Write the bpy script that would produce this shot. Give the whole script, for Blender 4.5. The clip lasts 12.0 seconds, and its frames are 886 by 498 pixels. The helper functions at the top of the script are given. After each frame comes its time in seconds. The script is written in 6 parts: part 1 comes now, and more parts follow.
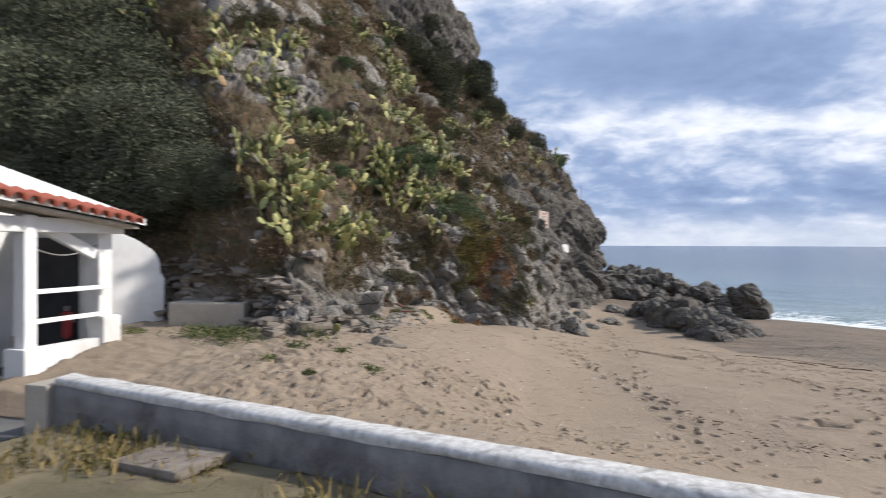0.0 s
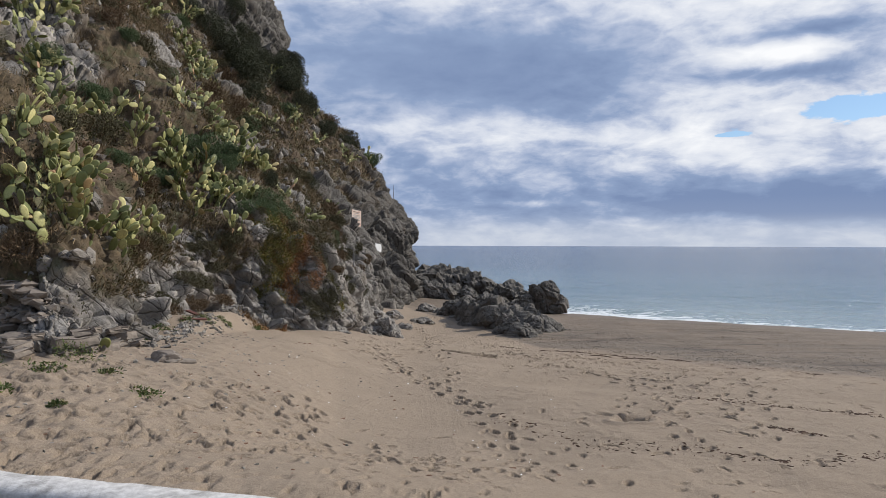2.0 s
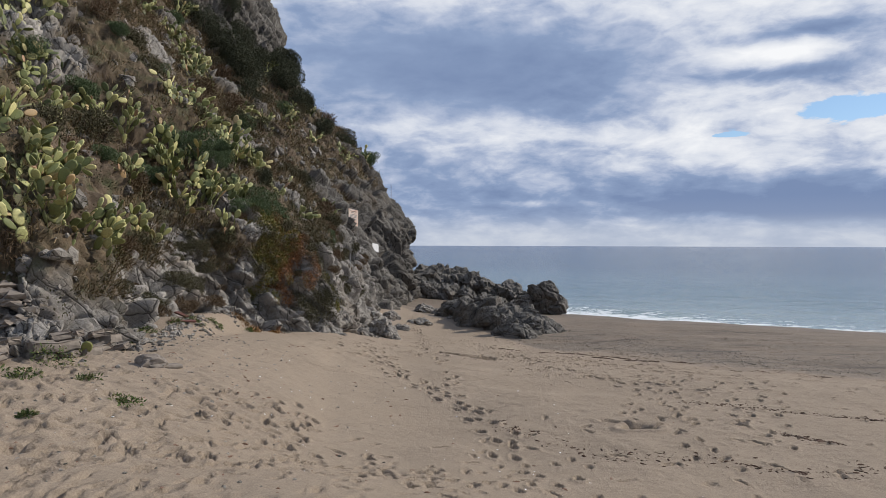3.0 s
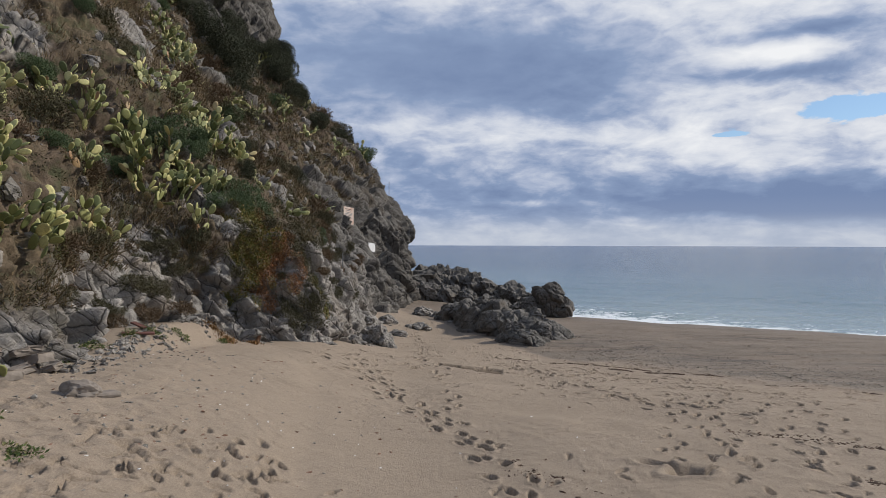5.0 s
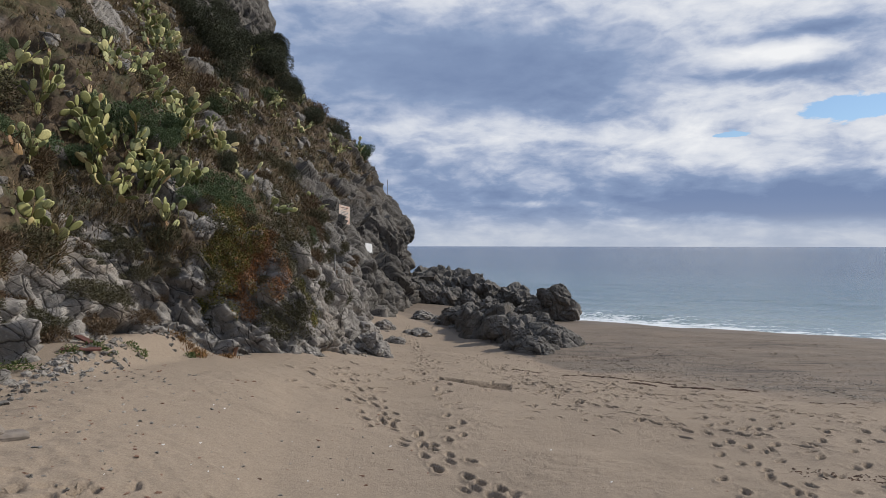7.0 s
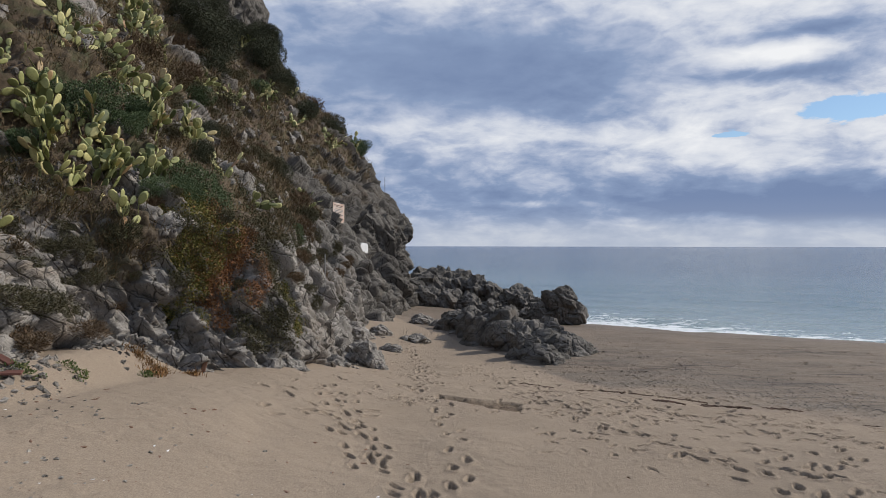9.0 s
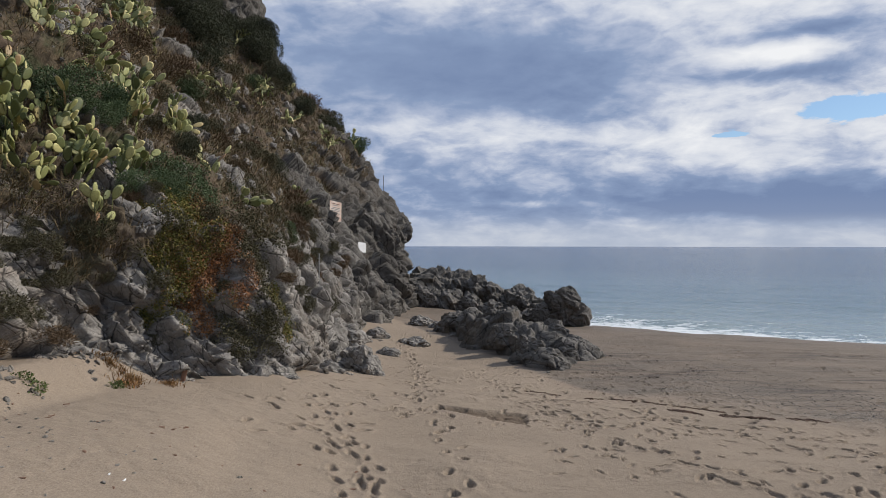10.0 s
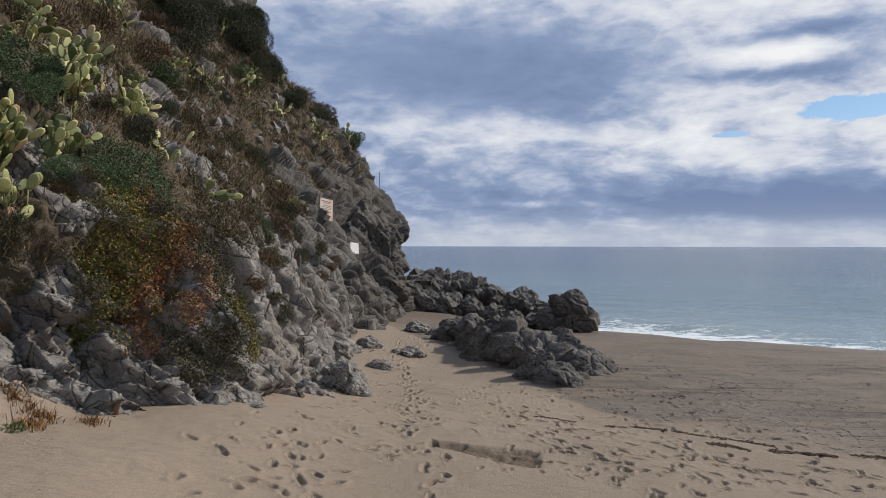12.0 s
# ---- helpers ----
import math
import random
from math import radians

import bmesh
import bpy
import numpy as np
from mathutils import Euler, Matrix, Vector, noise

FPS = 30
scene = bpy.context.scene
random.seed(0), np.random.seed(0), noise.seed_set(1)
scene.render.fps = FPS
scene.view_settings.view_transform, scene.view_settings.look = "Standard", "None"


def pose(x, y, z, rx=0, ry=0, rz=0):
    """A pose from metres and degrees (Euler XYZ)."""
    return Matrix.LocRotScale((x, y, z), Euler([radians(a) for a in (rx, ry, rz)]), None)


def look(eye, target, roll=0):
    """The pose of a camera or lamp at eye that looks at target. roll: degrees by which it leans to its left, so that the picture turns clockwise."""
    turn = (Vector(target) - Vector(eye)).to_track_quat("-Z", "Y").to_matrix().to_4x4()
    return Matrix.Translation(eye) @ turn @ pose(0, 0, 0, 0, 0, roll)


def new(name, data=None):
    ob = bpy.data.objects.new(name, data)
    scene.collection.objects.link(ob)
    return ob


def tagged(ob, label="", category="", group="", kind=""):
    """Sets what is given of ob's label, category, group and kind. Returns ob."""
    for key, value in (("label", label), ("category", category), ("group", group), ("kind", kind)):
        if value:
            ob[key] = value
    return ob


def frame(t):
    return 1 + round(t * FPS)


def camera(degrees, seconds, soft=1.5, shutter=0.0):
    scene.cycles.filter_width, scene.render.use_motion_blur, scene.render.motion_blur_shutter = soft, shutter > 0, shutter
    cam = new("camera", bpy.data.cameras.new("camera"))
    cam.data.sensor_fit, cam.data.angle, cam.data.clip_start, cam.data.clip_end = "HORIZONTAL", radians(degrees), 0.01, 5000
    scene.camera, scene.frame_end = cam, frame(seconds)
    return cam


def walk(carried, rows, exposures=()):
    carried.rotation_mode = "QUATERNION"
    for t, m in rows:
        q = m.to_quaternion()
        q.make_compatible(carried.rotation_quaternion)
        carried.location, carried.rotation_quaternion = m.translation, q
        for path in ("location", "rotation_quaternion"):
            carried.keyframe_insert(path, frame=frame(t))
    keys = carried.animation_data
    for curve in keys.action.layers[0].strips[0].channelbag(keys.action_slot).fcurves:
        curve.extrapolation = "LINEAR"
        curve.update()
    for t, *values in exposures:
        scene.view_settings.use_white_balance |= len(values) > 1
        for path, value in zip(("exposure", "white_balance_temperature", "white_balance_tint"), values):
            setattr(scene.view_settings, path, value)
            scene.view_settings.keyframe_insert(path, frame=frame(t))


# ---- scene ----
cam = camera(68.7, 12.0, soft=0.7, shutter=0.5)
PATH = [
    (0, (0.03, 0.666, 2.789), (-0.537, 2.584, 2.775), 0.2),
    (0.5, (0.007, 0.933, 2.776), (-0.299, 2.909, 2.763), 0.2),
    (1, (-0.005, 1.235, 2.772), (-0.088, 3.233, 2.759), 0.2),
    (1.5, (-0.027, 1.472, 2.771), (-0.051, 3.472, 2.759), 0.2),
    (2, (-0.041, 1.577, 2.764), (-0.045, 3.577, 2.752), 0.2),
    (2.5, (-0.04, 1.731, 2.757), (-0.037, 3.731, 2.745), 0.2),
    (3, (-0.051, 2.006, 2.751), (-0.048, 4.006, 2.739), 0.2),
    (3.2, (-0.074, 2.155, 2.731), (-0.07, 4.155, 2.725), 0.3),
    (4.8, (-0.064, 3.554, 2.735), (-0.059, 5.554, 2.726), 0.2),
    (5, (-0.052, 3.756, 2.744), (-0.049, 5.756, 2.731), 0.2),
    (5.5, (-0.045, 4.167, 2.739), (-0.044, 6.167, 2.726), 0.2),
    (6, (-0.053, 4.594, 2.726), (-0.051, 6.594, 2.714), 0.1),
    (6.5, (-0.054, 5.008, 2.723), (-0.052, 7.008, 2.711), 0.1),
    (7, (-0.052, 5.401, 2.713), (-0.051, 7.401, 2.703), 0.1),
    (7.2, (-0.04, 5.562, 2.713), (-0.04, 7.562, 2.702), 0.1),
    (9, (-0.069, 7.044, 2.705), (-0.066, 9.044, 2.695), 0.1),
    (9.5, (-0.061, 7.45, 2.691), (-0.059, 9.449, 2.681), 0.1),
    (10, (-0.065, 7.887, 2.681), (-0.062, 9.887, 2.671), 0.1),
    (10.5, (-0.051, 8.394, 2.693), (-0.049, 10.394, 2.683), 0.1),
    (11, (-0.02, 8.893, 2.698), (-0.018, 10.893, 2.688), 0.1),
    (11.5, (0.015, 9.364, 2.699), (0.017, 11.364, 2.689), 0.1),
    (12, (0.02, 9.794, 2.703), (0.022, 11.794, 2.693), 0.1),
]
walk(cam, [(t, look(eye, target, roll)) for t, eye, target, roll in PATH],
     exposures=[(0.0, 0.48), (0.5, 0.40), (1.0, 0.27), (2.0, 0.14), (3.0, 0.08), (5.0, 0.0), (12.0, 0.0)])

# ---------------------------------------------------------------- world, sun, exposure
SUN_AZ, SUN_EL = 70.0, 37.0          # degrees from the way ahead to the right, and up

world = bpy.data.worlds.new("world")
scene.world = world
world.use_nodes = True


def sky_world():
    nt = world.node_tree
    N, L = nt.nodes, nt.links
    N.clear()

    def math_node(op, a, b=None, c=None):
        n = N.new("ShaderNodeMath")
        n.operation = op
        for i, v in enumerate((a, b, c)):
            if v is None:
                continue
            if isinstance(v, (int, float)):
                n.inputs[i].default_value = v
            else:
                L.new(v, n.inputs[i])
        return n.outputs[0]

    def noise_node(vec, scale, detail, rough, dist=0.0):
        n = N.new("ShaderNodeTexNoise")
        n.inputs["Scale"].default_value = scale
        n.inputs["Detail"].default_value = detail
        n.inputs["Roughness"].default_value = rough
        n.inputs["Distortion"].default_value = dist
        L.new(vec, n.inputs["Vector"])
        return n.outputs["Fac"]

    def ramp(fac, stops):
        n = N.new("ShaderNodeValToRGB")
        while len(n.color_ramp.elements) < len(stops):
            n.color_ramp.elements.new(0.5)
        for e, (p, c) in zip(n.color_ramp.elements, stops):
            e.position, e.color = p, (*c, 1)
        L.new(fac, n.inputs[0])
        return n.outputs[0]

    def mix(fac, a, b):
        n = N.new("ShaderNodeMixRGB")
        for i, v in enumerate((fac, a, b)):
            if isinstance(v, (int, float)):
                n.inputs[i].default_value = v
            elif isinstance(v, tuple):
                n.inputs[i].default_value = (*v, 1)
            else:
                L.new(v, n.inputs[i])
        return n.outputs[0]

    tex = N.new("ShaderNodeTexCoord")
    sep = N.new("ShaderNodeSeparateXYZ")
    L.new(tex.outputs["Generated"], sep.inputs[0])
    dx, dy, dz = sep.outputs
    up = math_node("MAXIMUM", dz, 0.0)
    # a flat cloud deck, foreshortened towards the horizon
    k = math_node("DIVIDE", 1.0, math_node("ADD", up, 0.16))
    com = N.new("ShaderNodeCombineXYZ")
    L.new(math_node("MULTIPLY", dx, k), com.inputs[0])
    L.new(math_node("MULTIPLY", dy, k), com.inputs[1])
    com.inputs[2].default_value = 4.3
    deck = com.outputs[0]

    def lobe(az, el, tight, flat=2.6):
        a, e = radians(az), radians(el)
        v = Vector((math.sin(a) * math.cos(e), math.cos(a) * math.cos(e), math.sin(e) * flat)).normalized()
        c2 = N.new("ShaderNodeCombineXYZ")
        L.new(dx, c2.inputs[0]), L.new(dy, c2.inputs[1])
        L.new(math_node("MULTIPLY", dz, flat), c2.inputs[2])
        nm = N.new("ShaderNodeVectorMath")
        nm.operation = "NORMALIZE"
        L.new(c2.outputs[0], nm.inputs[0])
        dt = N.new("ShaderNodeVectorMath")
        dt.operation = "DOT_PRODUCT"
        L.new(nm.outputs[0], dt.inputs[0])
        dt.inputs[1].default_value = v
        return math_node("EXPONENT", math_node("MULTIPLY", math_node("SUBTRACT", dt.outputs["Value"], 1.0), tight))

    az = math_node("MULTIPLY", math_node("ARCTAN2", dx, dy), 180 / math.pi)
    el = math_node("MULTIPLY", math_node("ARCSINE", dz), 180 / math.pi)

    def bank(a, e, wide, high):
        """A soft cloud bank about the bearing a and the height e, in degrees."""
        p = math_node("DIVIDE", math_node("SUBTRACT", az, a), wide)
        q = math_node("DIVIDE", math_node("SUBTRACT", el, e), high)
        return math_node("EXPONENT", math_node("MULTIPLY", math_node("ADD", math_node("MULTIPLY", p, p), math_node("MULTIPLY", q, q)), -1.0))

    com2 = N.new("ShaderNodeCombineXYZ")
    L.new(math_node("MULTIPLY", az, 0.115), com2.inputs[0])
    L.new(math_node("MULTIPLY", el, 0.27), com2.inputs[1])
    wisp = noise_node(com2.outputs[0], 1.0, 9.0, 0.58, 0.55)
    puff = noise_node(com2.outputs[0], 2.6, 8.0, 0.55, 0.3)
    big = noise_node(deck, 0.62, 7.0, 0.52, 0.35)
    fine = noise_node(deck, 2.3, 6.0, 0.6, 0.2)
    heavy = bank(0.5, 15.4, 18, 4.4)
    calm = math_node("SUBTRACT", 1.0, math_node("MULTIPLY", heavy, 0.8))

    def about(v, k):
        return math_node("MULTIPLY", math_node("SUBTRACT", v, 0.5), k)

    dens = math_node("ADD", math_node("ADD", 0.53, about(big, 0.34)), about(fine, 0.20))
    dens = math_node("ADD", dens, math_node("MULTIPLY", math_node("ADD", about(wisp, 0.50), about(puff, 0.46)), calm))
    # the heavy bank ahead, streaks under it, heaped cloud towards the sun, the low band over the sea
    for strength, a, e, wide, high in ((0.17, 0.5, 15.4, 17, 4.0), (-0.04, -9, 15, 8, 5), (0.07, 11, 14, 7, 3), (-0.12, 5, 22.5, 20, 2.6), (-0.12, 0.8, 10.4, 10, 1.4),
                                       (-0.17, 24, 18.3, 9, 3), (-0.24, 28, 14.8, 4.5, 0.8), (0.18, 28.5, 13.3, 6, 0.6), (0.18, 29.5, 16.3, 6, 0.6), (-0.19, 22, 8.6, 12, 2.8),
                                       (0.30, 28, 3.3, 14, 1.3), (0.19, 6, 4.1, 10, 1.8), (0.08, 22, 5.0, 8, 1.0), (0.03, -5, 6, 6, 2.6), (0.07, 11, 7.1, 8, 0.9), (-0.10, 8, 3.7, 6, 0.3)):
        dens = math_node("ADD", dens, math_node("MULTIPLY", bank(a, e, wide, high), strength))
    # dark cloud added overhead, out of view, to cut the fill light
    dens = math_node("ADD", dens, math_node("MULTIPLY", lobe(-90, 78, 2.5, 1.0), 0.13))
    cloud = ramp(dens, [(0.26, (0.88, 0.89, 0.91)), (0.37, (0.74, 0.765, 0.82)), (0.45, (0.62, 0.66, 0.75)), (0.53, (0.415, 0.478, 0.625)),
                        (0.62, (0.252, 0.332, 0.505)), (0.75, (0.186, 0.255, 0.420))])
    # open blue gaps
    gap = math_node("ADD", math_node("ADD", bank(33.0, 10.3, 5.5, 1.2), math_node("MULTIPLY", bank(23.6, 8.9, 1.7, 0.22), 0.62)), math_node("ADD", about(wisp, 1.5), about(puff, 1.1)))
    gap = ramp(gap, [(0.46, (0, 0, 0)), (0.56, (1, 1, 1))])
    sky = N.new("ShaderNodeTexSky")
    sky.sky_type = "NISHITA"
    sky.sun_disc = False
    sky.sun_elevation, sky.sun_rotation = radians(SUN_EL), radians(SUN_AZ)
    sky.dust_density, sky.ozone_density = 0.3, 4.0
    blue = N.new("ShaderNodeVectorMath")
    blue.operation = "SCALE"
    blue.inputs["Scale"].default_value = 0.105
    L.new(sky.outputs[0], blue.inputs[0])
    col = mix(gap, cloud, blue.outputs[0])
    # pale air above the horizon
    haze = ramp(dz, [(0.0, (1, 1, 1)), (0.022, (0.85, 0.85, 0.85)), (0.045, (0.15, 0.15, 0.15)), (0.07, (0, 0, 0))])
    col = mix(math_node("MULTIPLY", haze, 0.7), col, (0.51, 0.555, 0.64))
    bg = N.new("ShaderNodeBackground")
    L.new(col, bg.inputs[0])
    bg.inputs[1].default_value = 1.0
    out = N.new("ShaderNodeOutputWorld")
    L.new(bg.outputs[0], out.inputs[0])


sky_world()

sun = new("sun", bpy.data.lights.new("sun", "SUN"))
sun.data.energy, sun.data.angle, sun.data.color = 3.6, radians(3), (1.0, 0.935, 0.85)
_a, _e = radians(SUN_AZ), radians(SUN_EL)
sun.matrix_world = look((math.sin(_a) * math.cos(_e) * 50, math.cos(_a) * math.cos(_e) * 50, math.sin(_e) * 50), (0, 0, 0))


# ---------------------------------------------------------------- materials
# the beds of the rock run down the face towards the sea
_run = Vector((0.30, 0.62, -0.72)).normalized()
_pole = Vector((0.15, 0.72, 0.68))
_pole = (_pole - _run * _pole.dot(_run)).normalized()
BEDS = Matrix((_pole, _run, _pole.cross(_run)))
BED_TURN = tuple(math.degrees(a) for a in BEDS.to_euler())


class Mat:
    """A small builder of node materials."""

    def __init__(self, name, rough=0.8, spec=0.3, metal=0.0):
        self.m = bpy.data.materials.new(name)
        self.m.use_nodes = True
        self.nt = self.m.node_tree
        self.N, self.L = self.nt.nodes, self.nt.links
        self.b = self.N["Principled BSDF"]
        self.b.inputs["Roughness"].default_value = rough
        self.b.inputs["Specular IOR Level"].default_value = spec
        self.b.inputs["Metallic"].default_value = metal
        self.tc = self.N.new("ShaderNodeTexCoord")
        self.pos = self.tc.outputs["Object"]

    def put(self, v, sock):
        if isinstance(v, (int, float)):
            sock.default_value = v
        elif isinstance(v, tuple):
            sock.default_value = (*v, 1) if len(sock.default_value) == 4 and len(v) == 3 else v
        else:
            self.L.new(v, sock)

    def math(self, op, a, b=None, c=None):
        n = self.N.new("ShaderNodeMath")
        n.operation = op
        for i, v in enumerate((a, b, c)):
            if v is not None:
                self.put(v, n.inputs[i])
        return n.outputs[0]

    def scaled(self, s, rot=(0, 0, 0), vec=None):
        n = self.N.new("ShaderNodeMapping")
        n.inputs["Scale"].default_value = s
        n.inputs["Rotation"].default_value = [radians(a) for a in rot]
        self.L.new(vec or self.pos, n.inputs["Vector"])
        return n.outputs[0]

    def beds(self, s):
        """Coordinates along the dipping beds of the rock, stretched by s."""
        return self.scaled(s, (0, 0, 0), self.scaled((1, 1, 1), BED_TURN))

    def noise(self, scale, detail=5, rough=0.55, dist=0.0, vec=None):
        n = self.N.new("ShaderNodeTexNoise")
        n.inputs["Scale"].default_value = scale
        n.inputs["Detail"].default_value = detail
        n.inputs["Roughness"].default_value = rough
        n.inputs["Distortion"].default_value = dist
        self.L.new(vec or self.pos, n.inputs["Vector"])
        return n.outputs["Fac"]

    def cells(self, scale, vec=None, feature="F1", out="Distance"):
        n = self.N.new("ShaderNodeTexVoronoi")
        n.feature = feature
        n.inputs["Scale"].default_value = scale
        self.L.new(vec or self.pos, n.inputs["Vector"])
        return n.outputs[out]

    def ramp(self, fac, stops):
        n = self.N.new("ShaderNodeValToRGB")
        while len(n.color_ramp.elements) < len(stops):
            n.color_ramp.elements.new(0.5)
        for e, (p, c) in zip(n.color_ramp.elements, stops):
            e.position = p
            e.color = (*c, 1) if isinstance(c, tuple) else (c, c, c, 1)
        self.put(fac, n.inputs[0])
        return n.outputs[0]

    def mix(self, fac, a, b, kind="MIX"):
        n = self.N.new("ShaderNodeMixRGB")
        n.blend_type = kind
        for i, v in enumerate((fac, a, b)):
            self.put(v, n.inputs[i])
        return n.outputs[0]

    def attr(self, name):
        n = self.N.new("ShaderNodeAttribute")
        n.attribute_name = name
        return n.outputs["Fac"]

    def rand(self):
        return self.N.new("ShaderNodeObjectInfo").outputs["Random"]

    def island(self):
        return self.N.new("ShaderNodeNewGeometry").outputs["Random Per Island"]

    def color(self, c):
        self.put(c, self.b.inputs["Base Color"])
        return self

    def rough(self, c):
        self.put(c, self.b.inputs["Roughness"])
        return self

    def bump(self, height, strength=0.5, dist=0.02):
        n = self.N.new("ShaderNodeBump")
        n.inputs["Strength"].default_value = strength
        n.inputs["Distance"].default_value = dist
        self.L.new(height, n.inputs["Height"])
        self.L.new(n.outputs[0], self.b.inputs["Normal"])
        return self


def sand_material():
    m = Mat("sand", 0.92, 0.2)
    sep = m.N.new("ShaderNodeSeparateXYZ")
    m.L.new(m.pos, sep.inputs[0])
    # distance towards the sea
    v = m.math("ADD", m.math("MULTIPLY", sep.outputs[0], 0.5), m.math("MULTIPLY", sep.outputs[1], 0.866))
    wob = m.math("MULTIPLY", m.math("SUBTRACT", m.noise(0.35, 4), 0.5), 3.0)
    v = m.math("ADD", v, wob)
    # the dry path between the headland and the outcrop
    path = m.ramp(m.math("DIVIDE", m.math("ADD", m.math("ADD", sep.outputs[0], m.math("MULTIPLY", sep.outputs[1], 0.22)), -3.0), 10.0), [(0.22, 14.0), (0.52, 0.0)])
    v = m.math("SUBTRACT", v, path)
    big = m.noise(0.5, 6, 0.6)
    fine = m.noise(60.0, 3, 0.7)
    dry = m.mix(big, (0.295, 0.236, 0.175), (0.36, 0.291, 0.222))
    dry = m.mix(m.ramp(fine, [(0.35, 0.0), (0.65, 0.75)]), dry, (0.215, 0.165, 0.118))
    dry = m.mix(m.ramp(m.noise(16.0, 6, 0.75), [(0.55, 0.0), (0.72, 0.6)]), dry, (0.19, 0.145, 0.105))
    dry = m.mix(m.ramp(m.noise(24.0, 5, 0.75), [(0.60, 0.0), (0.72, 0.6)]), dry, (0.46, 0.39, 0.31))
    # coarse grey grit beyond the weed line
    grit_band = m.ramp(m.math("DIVIDE", v, 50.0), [(0.385, 0.0), (0.405, 1.0), (0.50, 0.75), (0.60, 0.0)])
    dots = m.cells(45.0, out="Color")
    dots_bw = m.N.new("ShaderNodeRGBToBW")
    m.L.new(dots, dots_bw.inputs[0])
    grit = m.ramp(dots_bw.outputs[0], [(0.15, (0.072, 0.060, 0.050)), (0.5, (0.17, 0.143, 0.116)), (0.85, (0.32, 0.272, 0.22))])
    patch = m.ramp(m.noise(0.9, 5, 0.65, 0.5, m.scaled((0.45, 1.2, 1), (0, 0, -30))), [(0.38, 0.0), (0.62, 1.0)])
    col = m.mix(m.math("MULTIPLY", grit_band, m.math("ADD", m.math("MULTIPLY", patch, 0.6), 0.35)), dry, grit)
    # damp sand towards the water
    wet = m.ramp(m.math("DIVIDE", v, 50.0), [(0.385, 0.0), (0.43, 0.45), (0.60, 0.75), (0.745, 0.85), (0.79, 1.0)])
    col = m.mix(m.math("MULTIPLY", wet, 0.8), col, m.mix(patch, (0.150, 0.115, 0.086), (0.090, 0.071, 0.056)))
    # dark wash lines along the shore
    wash = m.ramp(m.noise(1.5, 7, 0.72, 0.6, m.scaled((0.22, 2.6, 1), (0, 0, -30))), [(0.49, 0.0), (0.60, 0.85)])
    wash = m.math("MULTIPLY", wash, m.ramp(m.noise(0.33, 4, 0.6, 0.4, m.scaled((0.6, 1.3, 1), (0, 0, -30))), [(0.42, 0.1), (0.58, 1.0)]))
    col = m.mix(m.math("MULTIPLY", wash, m.ramp(wet, [(0.1, 0.0), (0.5, 1.0), (0.88, 0.6), (0.98, 0.0)])), col, (0.062, 0.050, 0.041))
    # damp sand in the dug hollow
    col = m.mix(m.math("MULTIPLY", m.attr("damp"), 0.92), col, m.mix(m.noise(22.0, 5, 0.7), (0.075, 0.054, 0.038), (0.19, 0.142, 0.100)))
    # shell grit on the near sand
    speck = m.ramp(m.cells(14.0), [(0.06, 1.0), (0.10, 0.0)])
    near = m.ramp(m.noise(0.8, 4), [(0.48, 0.0), (0.6, 0.6)])
    col = m.mix(m.math("MULTIPLY", speck, near), col, (0.22, 0.17, 0.13))
    m.color(col)
    m.rough(m.ramp(wet, [(0.0, 0.95), (0.8, 0.75), (1.0, 0.35)]))
    h = m.math("ADD", m.math("MULTIPLY", m.noise(9.0, 6, 0.65), 0.7), m.math("MULTIPLY", m.noise(90.0, 2), 0.3))
    m.bump(h, 0.8, 0.05)
    return m.m


